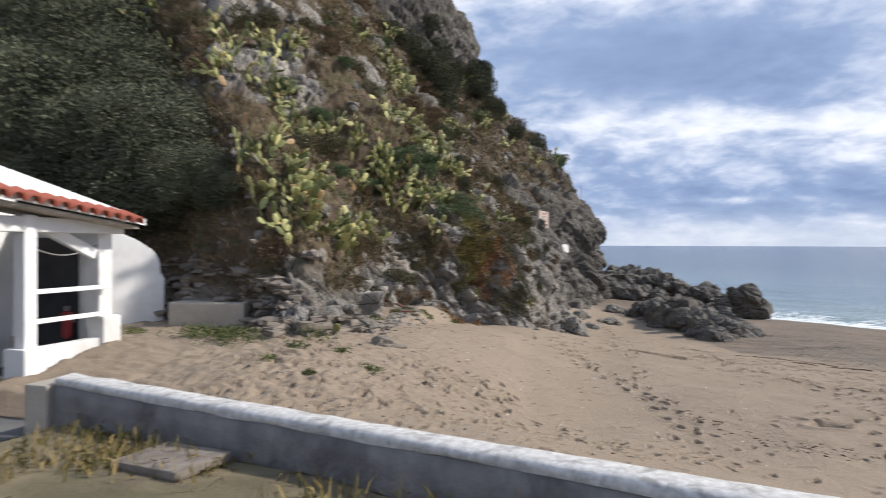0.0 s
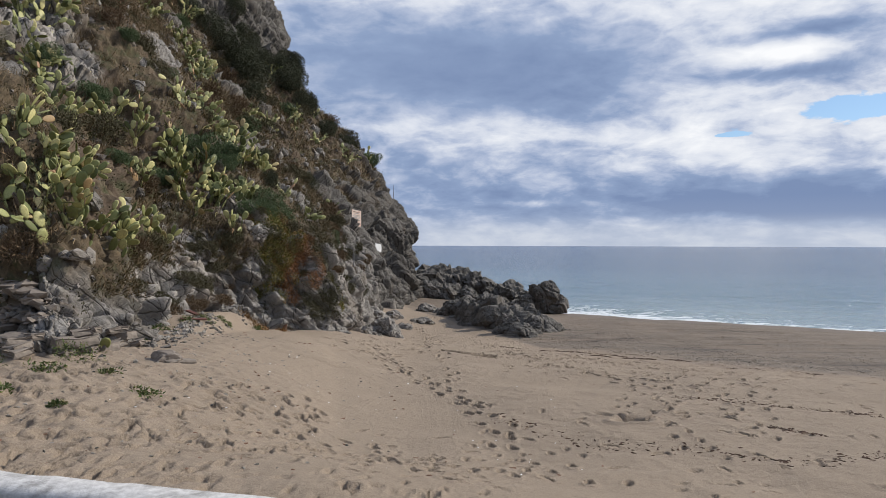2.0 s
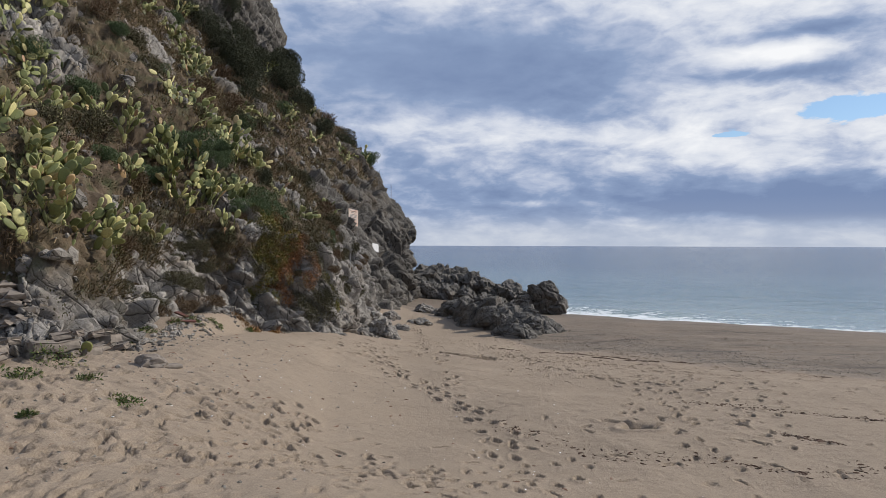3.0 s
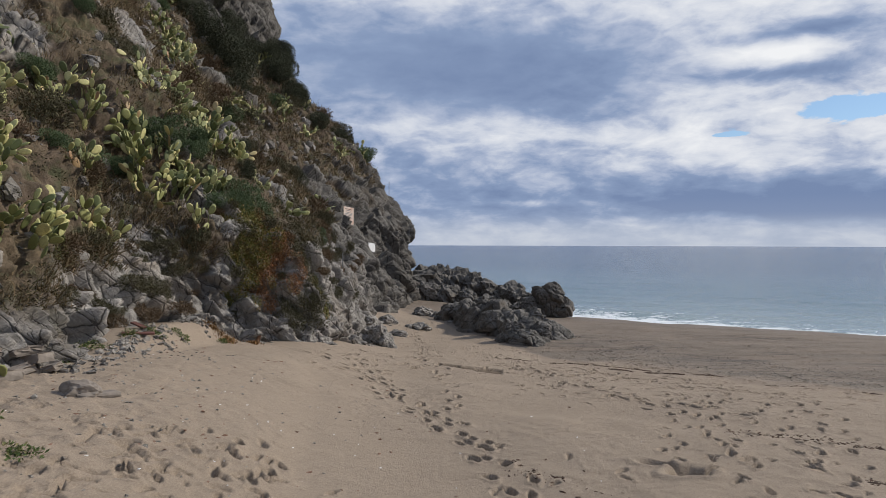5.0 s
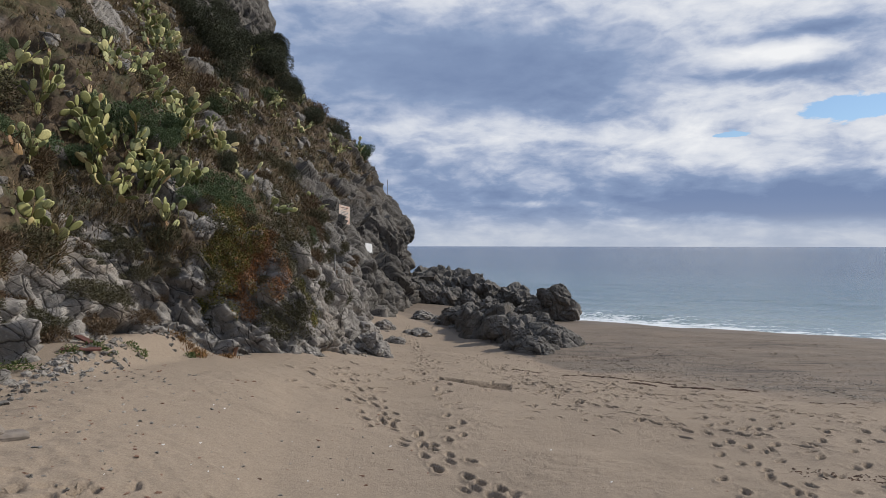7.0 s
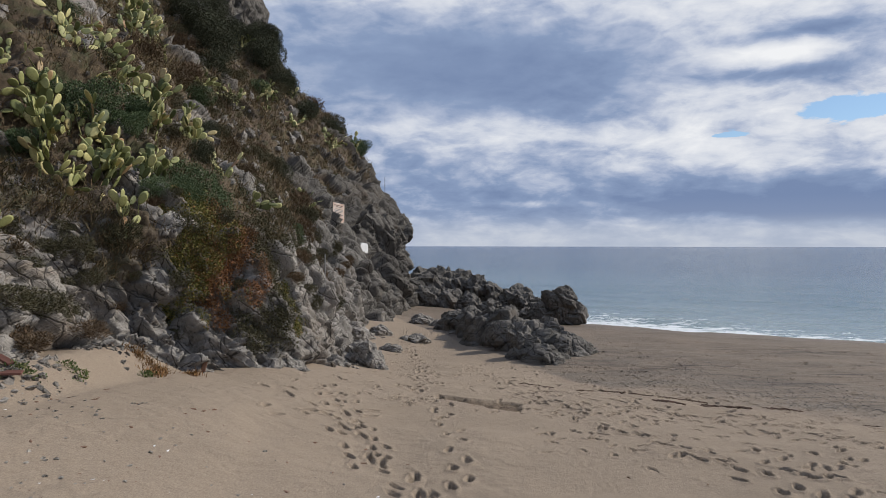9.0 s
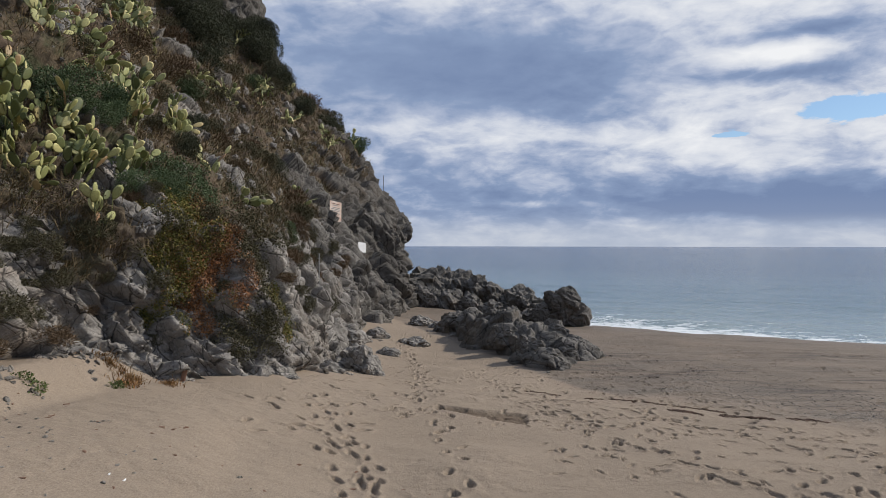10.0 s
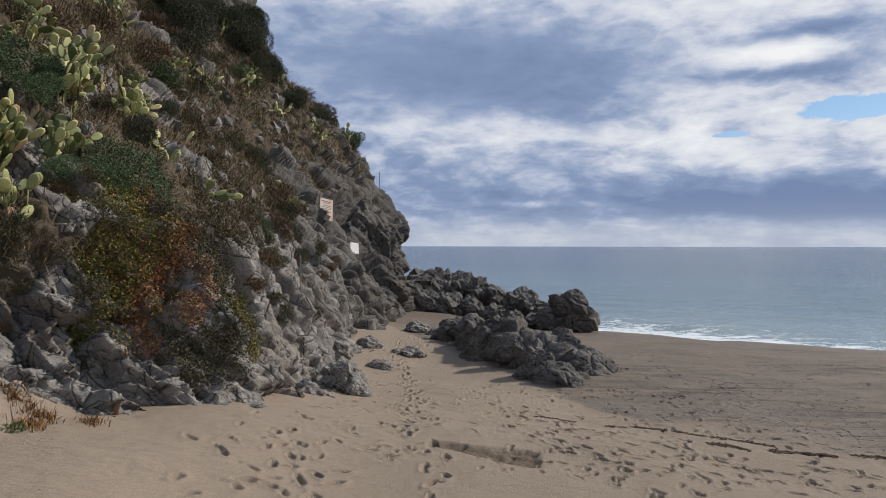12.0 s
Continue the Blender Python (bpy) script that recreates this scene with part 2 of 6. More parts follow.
def rock_node(m, scale=1.0):
    """Grey foliated rock: colour and relief."""
    q = m.beds((1.0 * scale, 0.40 * scale, 0.9 * scale))
    tone = m.noise(1.1, 6, 0.62, 0.3, q)
    lamina = m.noise(5.0, 7, 0.70, 0.25, m.beds((4.2 * scale, 0.22 * scale, 1.1 * scale)))
    fine = m.noise(34.0, 5, 0.72, 0.1, q)
    c = m.ramp(tone, [(0.30, (0.105, 0.103, 0.100)), (0.43, (0.195, 0.191, 0.185)), (0.57, (0.30, 0.294, 0.284)), (0.72, (0.44, 0.431, 0.415))])
    # darker and paler leaves, straight along the beds
    c = m.mix(m.ramp(lamina, [(0.55, 0.0), (0.72, 0.5)]), c, (0.46, 0.452, 0.438))
    c = m.mix(m.ramp(lamina, [(0.30, 0.75), (0.44, 0.0)]), c, (0.095, 0.091, 0.087))
    # iron stain, dust in hollows, dark lichen
    c = m.mix(m.ramp(m.noise(0.6, 6, 0.62, 0.4), [(0.54, 0.0), (0.72, 0.55)]), c, (0.235, 0.185, 0.135))
    c = m.mix(m.ramp(m.noise(2.4, 7, 0.74, 0.2), [(0.57, 0.0), (0.66, 0.55)]), c, (0.085, 0.082, 0.074))
    c = m.mix(m.ramp(fine, [(0.36, 0.45), (0.5, 0.0)]), c, (0.11, 0.107, 0.10))
    c = m.mix(m.ramp(fine, [(0.58, 0.0), (0.70, 0.35)]), c, (0.50, 0.49, 0.475))
    # fractures
    jag = m.N.new("ShaderNodeTexNoise")
    jag.inputs["Scale"].default_value, jag.inputs["Detail"].default_value = 2.2, 5.0
    m.L.new(q, jag.inputs["Vector"])
    bent = m.N.new("ShaderNodeVectorMath")
    bent.operation = "MULTIPLY_ADD"
    m.L.new(jag.outputs["Color"], bent.inputs[0])
    bent.inputs[1].default_value = (0.30, 0.30, 0.30)
    m.L.new(q, bent.inputs[2])
    crack = m.math("MINIMUM", m.cells(1.9, bent.outputs[0], "DISTANCE_TO_EDGE"), m.math("MULTIPLY", m.cells(4.6, bent.outputs[0], "DISTANCE_TO_EDGE"), 1.8))
    c = m.mix(1.0, c, (1.08, 1.03, 0.965), "MULTIPLY")
    c = m.mix(m.ramp(crack, [(0.0, 0.9), (0.008, 0.65), (0.020, 0.0)]), c, (0.028, 0.026, 0.023))
    h = m.math("ADD", m.math("MULTIPLY", lamina, 0.45), m.math("MULTIPLY", m.ramp(crack, [(0.0, 0.0), (0.035, 1.0)]), 0.35))
    h = m.math("ADD", h, m.math("MULTIPLY", fine, 0.25))
    return c, h


def cliff_material():
    m = Mat("cliff_rock_and_soil", 0.9, 0.25)
    rock, h = rock_node(m)
    # darker rock towards the sea
    rock = m.mix(m.attr("seaward_dark"), rock, m.mix(1.0, rock, (0.42, 0.415, 0.41), "MULTIPLY"))
    soil = m.ramp(m.noise(1.3, 7, 0.65, 0.3), [(0.3, (0.045, 0.035, 0.025)), (0.5, (0.10, 0.073, 0.051)), (0.7, (0.18, 0.132, 0.092))])
    straw = m.ramp(m.noise(14, 4, 0.7, 0.2, m.scaled((1, 1, 0.35))), [(0.35, (0.05, 0.042, 0.024)), (0.65, (0.16, 0.118, 0.07))])
    soil = m.mix(m.ramp(m.noise(0.8, 5), [(0.4, 0.0), (0.6, 0.8)]), soil, straw)
    moss = m.ramp(m.noise(1.9, 6, 0.6), [(0.52, 0.0), (0.66, 0.7)])
    soil = m.mix(moss, soil, (0.05, 0.062, 0.026))
    f = m.attr("rock")
    col = m.mix(f, soil, rock)
    m.color(col)
    h2 = m.noise(6.0, 7, 0.7)
    n = m.mix(f, h2, h)
    m.bump(n, 1.0, 0.05)
    return m.m


def plain_rock_material(name, dark=1.0):
    m = Mat(name, 0.85, 0.3)
    c, h = rock_node(m, 1.3)
    m.color(m.mix(1.0, c, (dark, dark * 0.985, dark * 0.96), "MULTIPLY"))
    m.bump(h, 1.0, 0.045)
    return m.m


def noise_material(name, a, b, scale=3.0, rough=0.85, bump=0.3, bscale=25.0, c=None, dist=0.01, spec=0.3):
    m = Mat(name, rough, spec)
    col = m.mix(m.ramp(m.noise(scale, 6, 0.6), [(0.35, 0.0), (0.65, 1.0)]), a, b)
    if c:
        col = m.mix(m.ramp(m.noise(scale * 0.4, 5, 0.6, 0.4), [(0.52, 0.0), (0.66, 0.8)]), col, c)
    m.color(col)
    if bump:
        m.bump(m.noise(bscale, 4, 0.6), bump, dist)
    return m.m


def leaf_material(name, stops, rough=0.6, through=0.15):
    m = Mat(name, 0.8, 0.1)
    r = m.island()
    c = m.ramp(r, stops)
    c = m.mix(m.math("MULTIPLY", m.rand(), 0.35), c, (0.03, 0.035, 0.018))
    m.color(c)
    return m.m


def pad_material():
    m = Mat("cactus_skin", 0.55, 0.35)
    c = m.ramp(m.rand(), [(0.0, (0.075, 0.095, 0.035)), (0.28, (0.15, 0.175, 0.06)), (0.50, (0.27, 0.285, 0.105)),
                          (0.74, (0.42, 0.42, 0.18)), (0.92, (0.60, 0.54, 0.24)), (0.985, (0.34, 0.20, 0.11))])
    c = m.mix(m.ramp(m.noise(9, 4), [(0.45, 0.0), (0.75, 0.6)]), c, (0.15, 0.13, 0.05))
    c = m.mix(m.ramp(m.cells(28.0), [(0.10, 0.6), (0.16, 0.0)]), c, (0.34, 0.30, 0.16))
    m.color(c)
    return m.m


def water_material():
    m = Mat("sea_water", 0.12, 0.5)
    sep = m.N.new("ShaderNodeSeparateXYZ")
    m.L.new(m.pos, sep.inputs[0])
    v = m.math("ADD", m.math("MULTIPLY", sep.outputs[0], 0.5), m.math("MULTIPLY", sep.outputs[1], 0.866))
    # paler inshore: teal shallows, with the sheen of the water painted in
    deep = m.ramp(m.math("DIVIDE", v, 400.0), [(0.095, (0.27, 0.345, 0.355)), (0.14, (0.135, 0.205, 0.238)), (0.30, (0.053, 0.094, 0.137)), (1.0, (0.036, 0.063, 0.106))])
    # broken foam where the waves run out
    n1 = m.noise(0.55, 8, 0.7, 0.8, m.scaled((0.8, 2.2, 1), (0, 0, -30)))
    n2 = m.noise(2.6, 6, 0.7, 0.5)
    near = m.ramp(m.math("DIVIDE", v, 100.0), [(0.385, 0.60), (0.400, 0.45), (0.425, 0.36), (0.45, 0.18), (0.52, 0.06), (0.62, 0.0)])
    f = m.math("ADD", m.math("ADD", m.math("MULTIPLY", n1, 0.6), m.math("MULTIPLY", n2, 0.4)), m.math("MULTIPLY", near, 0.50))
    # the surf is strongest by the rocks
    along = m.math("ADD", m.math("MULTIPLY", sep.outputs[0], 0.866), m.math("MULTIPLY", sep.outputs[1], -0.5))
    along = m.ramp(m.math("DIVIDE", m.math("ADD", along, 20.0), 40.0), [(0.18, 0.0), (0.36, 0.07), (0.6, 0.11)])
    foam = m.ramp(m.math("SUBTRACT", f, along), [(0.66, 0.0), (0.74, 0.9)])
    m.color(m.mix(foam, deep, (0.80, 0.83, 0.84)))
    m.rough(m.ramp(foam, [(0.0, 0.18), (1.0, 0.8)]))
    w = m.scaled((0.5, 1.4, 1.0), (0, 0, -25))
    h = m.math("ADD", m.math("MULTIPLY", m.noise(0.35, 5, 0.6, 0.2, w), 0.7), m.math("MULTIPLY", m.noise(2.0, 5, 0.6, 0.2, w), 0.3))
    m.bump(h, 1.0, 0.6)
    return m.m


SAND = sand_material()
CLIFF = cliff_material()
ROCK = plain_rock_material("grey_rock", 0.85)
WET_ROCK = plain_rock_material("dark_shore_rock", 0.50)
WATER = water_material()
PAD = pad_material()
PLASTER = noise_material("white_plaster", (0.78, 0.78, 0.77), (0.70, 0.70, 0.69), 2.5, 0.9, 0.25, 40, (0.60, 0.58, 0.55))
WHITE_PAINT = noise_material("white_paint", (0.80, 0.80, 0.80), (0.72, 0.72, 0.71), 6, 0.6, 0.15, 60)
CEMENT = noise_material("grey_cement", (0.15, 0.145, 0.14), (0.235, 0.225, 0.215), 3.5, 0.95, 0.8, 22, (0.085, 0.08, 0.075), 0.015, 0.1)
COPING = noise_material("worn_white_coping", (0.62, 0.61, 0.59), (0.42, 0.41, 0.395), 16.0, 0.95, 0.7, 45, (0.25, 0.24, 0.225), 0.008, 0.1)
CONCRETE = noise_material("pale_concrete", (0.42, 0.38, 0.32), (0.34, 0.31, 0.26), 2.0, 0.92, 0.4, 20, (0.26, 0.23, 0.19), 0.02)
TILE = noise_material("red_roof_tile", (0.30, 0.075, 0.05), (0.42, 0.13, 0.08), 8.0, 0.85, 0.3, 30, (0.22, 0.10, 0.08))
# panel grey, which also paints the shade of the unlit doorway
DARK_PANEL = noise_material("dark_grey_panel", (0.035, 0.036, 0.04), (0.055, 0.055, 0.058), 3.0, 0.6, 0.1, 20)
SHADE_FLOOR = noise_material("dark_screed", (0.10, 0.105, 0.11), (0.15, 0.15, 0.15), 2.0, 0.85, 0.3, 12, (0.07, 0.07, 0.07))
BRICK_STONE = noise_material("weathered_stone_block", (0.16, 0.135, 0.112), (0.25, 0.215, 0.18), 5.0, 0.92, 0.6, 22, (0.14, 0.12, 0.10), 0.02)
RED_ITEM = noise_material("faded_red_paint", (0.38, 0.05, 0.05), (0.30, 0.045, 0.045), 5.0, 0.5, 0.1, 20)
RUST_BOARD = noise_material("weathered_red_brown_board", (0.095, 0.040, 0.031), (0.14, 0.062, 0.047), 6.0, 0.85, 0.3, 25, (0.06, 0.032, 0.027))
SIGN_WHITE = noise_material("sun_bleached_board", (0.82, 0.81, 0.79), (0.74, 0.73, 0.70), 4.0, 0.6, 0.1, 30)
SIGN_WORN = noise_material("rusty_bleached_board", (0.70, 0.62, 0.54), (0.62, 0.42, 0.30), 3.0, 0.7, 0.2, 30, (0.42, 0.16, 0.10))
METAL = noise_material("grey_metal", (0.25, 0.25, 0.25), (0.18, 0.17, 0.16), 6.0, 0.5, 0.1, 30)
OLD_WOOD = noise_material("weathered_wood", (0.16, 0.085, 0.055), (0.22, 0.13, 0.09), 9.0, 0.85, 0.4, 30)
WEED = noise_material("dry_sea_weed", (0.045, 0.030, 0.020), (0.10, 0.055, 0.035), 9.0, 0.9, 0.4, 40)
BARK = noise_material("grey_bark", (0.10, 0.08, 0.06), (0.16, 0.13, 0.10), 8.0, 0.9, 0.5, 30)
LEAF_DARK = leaf_material("dark_evergreen_leaves", [(0.0, (0.072, 0.079, 0.053)), (0.5, (0.110, 0.118, 0.079)), (1.0, (0.150, 0.158, 0.107))])
LEAF_DEEP = leaf_material("deep_evergreen_leaves", [(0.0, (0.036, 0.040, 0.026)), (0.5, (0.072, 0.077, 0.049)), (1.0, (0.125, 0.128, 0.082))])
LEAF_GREEN = leaf_material("green_shrub_leaves", [(0.0, (0.060, 0.092, 0.046)), (0.5, (0.105, 0.150, 0.075)), (1.0, (0.165, 0.205, 0.108))])
LEAF_OLIVE = leaf_material("grey_olive_scrub", [(0.0, (0.055, 0.050, 0.030)), (0.5, (0.095, 0.088, 0.050)), (1.0, (0.15, 0.13, 0.08))])
LEAF_BROWN = leaf_material("withered_scrub", [(0.0, (0.085, 0.058, 0.036)), (0.5, (0.15, 0.10, 0.062)), (1.0, (0.24, 0.17, 0.11))])
LEAF_FIRE = leaf_material("creeper_leaves", [(0.0, (0.070, 0.082, 0.024)), (0.45, (0.165, 0.165, 0.045)), (0.75, (0.27, 0.235, 0.070)), (0.9, (0.40, 0.30, 0.105)), (1.0, (0.36, 0.15, 0.065))])
LEAF_RED = leaf_material("reddened_creeper_leaves", [(0.0, (0.085, 0.050, 0.030)), (0.4, (0.19, 0.092, 0.045)), (0.75, (0.36, 0.160, 0.072)), (1.0, (0.48, 0.27, 0.13))])
STRAW = leaf_material("dry_grass_blades", [(0.0, (0.075, 0.055, 0.031)), (0.45, (0.165, 0.118, 0.066)), (0.8, (0.27, 0.195, 0.115)), (1.0, (0.065, 0.075, 0.030))])
GRASS = leaf_material("green_grass_blades", [(0.0, (0.055, 0.085, 0.028)), (0.6, (0.11, 0.145, 0.05)), (1.0, (0.24, 0.21, 0.10))])
DRY_WEED = leaf_material("orange_dry_weed", [(0.0, (0.10, 0.055, 0.025)), (0.5, (0.26, 0.13, 0.05)), (1.0, (0.40, 0.24, 0.11))])
YARD_GRASS = leaf_material("yellowing_yard_grass", [(0.0, (0.085, 0.080, 0.028)), (0.5, (0.19, 0.15, 0.055)), (1.0, (0.34, 0.25, 0.11))])


# ---------------------------------------------------------------- shape helpers
def lattice(ix, iy, iz, seed):
    h = (ix.astype(np.int64) * 374761393 + iy.astype(np.int64) * 668265263 + iz.astype(np.int64) * 2147483647 + seed * 144665) & 0xFFFFFFFF
    h = ((h ^ (h >> 13)) * 1274126177) & 0xFFFFFFFF
    h = ((h ^ (h >> 16)) * 2246822519) & 0xFFFFFFFF
    return ((h ^ (h >> 15)) & 0xFFFFFF) / float(0xFFFFFF)


def value_noise(p, seed=0):
    """Smooth noise from -1 to 1 at the rows of p."""
    i = np.floor(p)
    f = p - i
    f = f * f * f * (f * (f * 6 - 15) + 10)
    i = i.astype(np.int64)
    out = 0
    for dx in (0, 1):
        for dy in (0, 1):
            for dz in (0, 1):
                w = (f[:, 0] if dx else 1 - f[:, 0]) * (f[:, 1] if dy else 1 - f[:, 1]) * (f[:, 2] if dz else 1 - f[:, 2])
                out = out + w * lattice(i[:, 0] + dx, i[:, 1] + dy, i[:, 2] + dz, seed)
    return out * 2 - 1


def fbm(p, octaves=4, seed=0, gain=0.5):
    out, a = 0, 1.0
    for o in range(octaves):
        out = out + a * value_noise(p * 2.03 ** o, seed + o * 17)
        a *= gain
    return out


def cell_noise(p, seed=0):
    """Distance to the nearest and second feature point, and the tilted facet of the cell."""
    i = np.floor(p).astype(np.int64)
    f1, f2, val = np.full(len(p), 9.0), np.full(len(p), 9.0), np.zeros(len(p))
    for dx in (-1, 0, 1):
        for dy in (-1, 0, 1):
            for dz in (-1, 0, 1):
                a, b, c = i[:, 0] + dx, i[:, 1] + dy, i[:, 2] + dz
                r = [lattice(a, b, c, seed + k) for k in range(4)]
                q = np.stack([a + r[0], b + r[1], c + r[2]], 1)
                off = p - q
                d = np.sqrt((off ** 2).sum(1))
                near = d < f1
                f2 = np.where(near, f1, np.minimum(f2, d))
                tilt = 1.5 * ((r[1] - 0.5) * off[:, 0] + (r[2] - 0.5) * off[:, 1] + (r[0] - 0.5) * off[:, 2])
                val = np.where(near, r[3] - 0.5 + tilt, val)
                f1 = np.where(near, d, f1)
    return f1, f2, val


def smooth(a, b, x):
    t = np.clip((x - a) / (b - a), 0, 1)
    return t * t * (3 - 2 * t)


DIP = np.array(BEDS)


def facets(p, seed=0, k=14.0):
    """Flat tilted faces, one to a cell, that meet in narrow steps; and how near the joint is."""
    i = np.floor(p).astype(np.int64)
    f1, f2 = np.full(len(p), 9.0), np.full(len(p), 9.0)
    top, low = np.zeros(len(p)), np.full(len(p), 1e-30)
    for dx in (-1, 0, 1):
        for dy in (-1, 0, 1):
            for dz in (-1, 0, 1):
                a, b, c = i[:, 0] + dx, i[:, 1] + dy, i[:, 2] + dz
                r = [lattice(a, b, c, seed + n) for n in range(5)]
                off = p - np.stack([a + r[0], b + r[1], c + r[2]], 1)
                d = np.sqrt((off ** 2).sum(1))
                w = np.exp(-k * d)
                low += w
                top += w * (r[3] - 0.5 + 1.5 * ((r[1] - 0.5) * off[:, 0] + (r[2] - 0.5) * off[:, 1] + (r[4] - 0.5) * off[:, 2]))
                f2 = np.where(d < f1, f1, np.minimum(f2, d))
                f1 = np.minimum(f1, d)
    return top / low, f2 - f1


def rock_relief(p, size=1.0, seed=0, rough=1.0):
    """Blocks and slabs with flat tilted faces and open joints, about -1 to 1, on beds that dip towards the sea."""
    q = (p / size) @ DIP.T
    q = q + 0.16 * np.stack([value_noise(q * 0.45, seed + k) for k in (5, 6, 7)], 1) + 0.03 * np.stack([value_noise(q * 2.6, seed + k) for k in (8, 9, 10)], 1)
    a, ae = facets(q * np.array((0.95, 0.42, 0.72)), seed, 75.0)
    b, be = facets(q * np.array((2.3, 0.95, 1.7)), seed + 31, 60.0)
    c, ce = facets(q * np.array((5.6, 2.2, 3.9)), seed + 57, 45.0)
    r = 1.0 * a + 0.60 * rough * b + 0.26 * rough * c
    r = r - 0.52 * (1 - smooth(0.0, 0.085, ae)) - 0.24 * rough * (1 - smooth(0.0, 0.10, be)) - 0.11 * rough * (1 - smooth(0.0, 0.13, ce))
    # thin leaves of the beds, broken off in small steps
    u = q[:, 0] * 3.4 + 2.3 * a + 0.8 * b + 0.25 * value_noise(q * 1.3, seed + 100)
    u = u - np.floor(u)
    r = r + 0.13 * rough * (np.minimum(u / 0.86, (1 - u) / 0.14) - 0.5)
    return 1.05 * r + 0.05 * fbm(q * 2.1, 3, seed + 80)


def mesh_of(name, verts, faces, mats, smooth_faces=False):
    me = bpy.data.meshes.new(name)
    me.from_pydata([tuple(v) for v in verts], [], [tuple(f) for f in faces])
    for m in mats if isinstance(mats, (list, tuple)) else [mats]:
        me.materials.append(m)
    if smooth_faces:
        me.shade_smooth()
    return me


def grid_mesh(name, P, mat, attrs=None, smooth_faces=True):
    """A sheet from an array of points, rows by columns."""
    nu, nv = P.shape[:2]
    idx = np.arange(nu * nv).reshape(nu, nv)
    quads = np.stack([idx[:-1, :-1], idx[1:, :-1], idx[1:, 1:], idx[:-1, 1:]], -1).reshape(-1, 4)
    me = bpy.data.meshes.new(name)
    me.vertices.add(nu * nv)
    me.vertices.foreach_set("co", P.reshape(-1).astype(np.float32))
    me.loops.add(quads.size)
    me.loops.foreach_set("vertex_index", quads.reshape(-1).astype(np.int32))
    me.polygons.add(len(quads))
    me.polygons.foreach_set("loop_start", np.arange(0, quads.size, 4, dtype=np.int32))
    me.update(calc_edges=True)
    me.materials.append(mat)
    for k, a in (attrs or {}).items():
        at = me.attributes.new(k, "FLOAT", "POINT")
        at.data.foreach_set("value", a.reshape(-1).astype(np.float32))
    if smooth_faces:
        me.shade_smooth()
    return me


def part(name, bm, material, parent=None, label=""):
    """Links a bmesh as one mesh object under a thing."""
    me = bpy.data.meshes.new(name)
    bm.to_mesh(me)
    bm.free()
    me.materials.append(material)
    ob = new(name, me)
    if parent:
        ob.parent = parent
    if label:
        ob["label"] = label
    return ob


def box_bm(size, at=(0, 0, 0), bevel=0.01, turn=None, bm=None):
    own = bm or bmesh.new()
    m = Matrix.Translation(at) @ (turn or Matrix()) @ Matrix.Diagonal((*size, 1))
    made = bmesh.ops.create_cube(own, size=1.0, matrix=m)
    if bevel:
        es = list({e for v in made["verts"] for e in v.link_edges})
        bmesh.ops.bevel(own, geom=es, offset=bevel, segments=2, affect="EDGES", profile=0.6)
    return own


def thing(name, at, label, category, group="", kind=""):
    ob = new(name)
    ob.empty_display_size = 0.2
    ob.location = at
    return tagged(ob, label, category, group, kind)


def place(me, name, parent=None, m=None):
    ob = new(name, me)
    ob.parent = parent
    if m is not None:
        ob.matrix_basis = m
    return ob


# ---------------------------------------------------------------- beach
SEA = -1.32


def seaward(x, y):
    return 0.5 * x + 0.866 * y


def wall_line(x):
    """The sea side of the low wall."""
    return 4.63 - 0.22 * x


def ground_z(x, y):
    v = seaward(x, y)
    z = np.interp(v, [-30, 5, 8, 11, 14, 16, 19.2, 22, 27, 31, 39.2, 60, 130, 5000], [0.5, 0.42, 0.32, 0.2, 0.1, 0.0, -0.33, -0.48, -0.56, -0.72, -1.36, -3.2, -8, -40])
    z = z + 0.82 * smooth(0.2, 4.6, -x) * (1 - 0.45 * smooth(13.5, 18.5, y) - 0.18 * smooth(19, 30, y)) * smooth(60, 45, y)
    z = z + 0.60 * smooth(9.5, 6.0, y) * smooth(4, -1, x) * (1 - smooth(0.3, 4.0, -x))
    z = z - 0.16 * smooth(8.6, 6.8, y) * smooth(-2.5, -5, x)
    z = z + 0.40 * smooth(-4.25, -5.0, x) * smooth(18.3, 17.2, y) * smooth(12.5, 14.5, y)
    z = z + 0.55 * smooth(3.5, -0.5, x) * smooth(36, 42, y) * smooth(60, 50, y)
    inside = ((x > -5.9) & (y < wall_line(x) - 0.12)) | ((x < -7.4) & (y < 8.6)) | ((x <= -5.9) & (y < 6.3))
    return np.where(inside, 0.55, z)


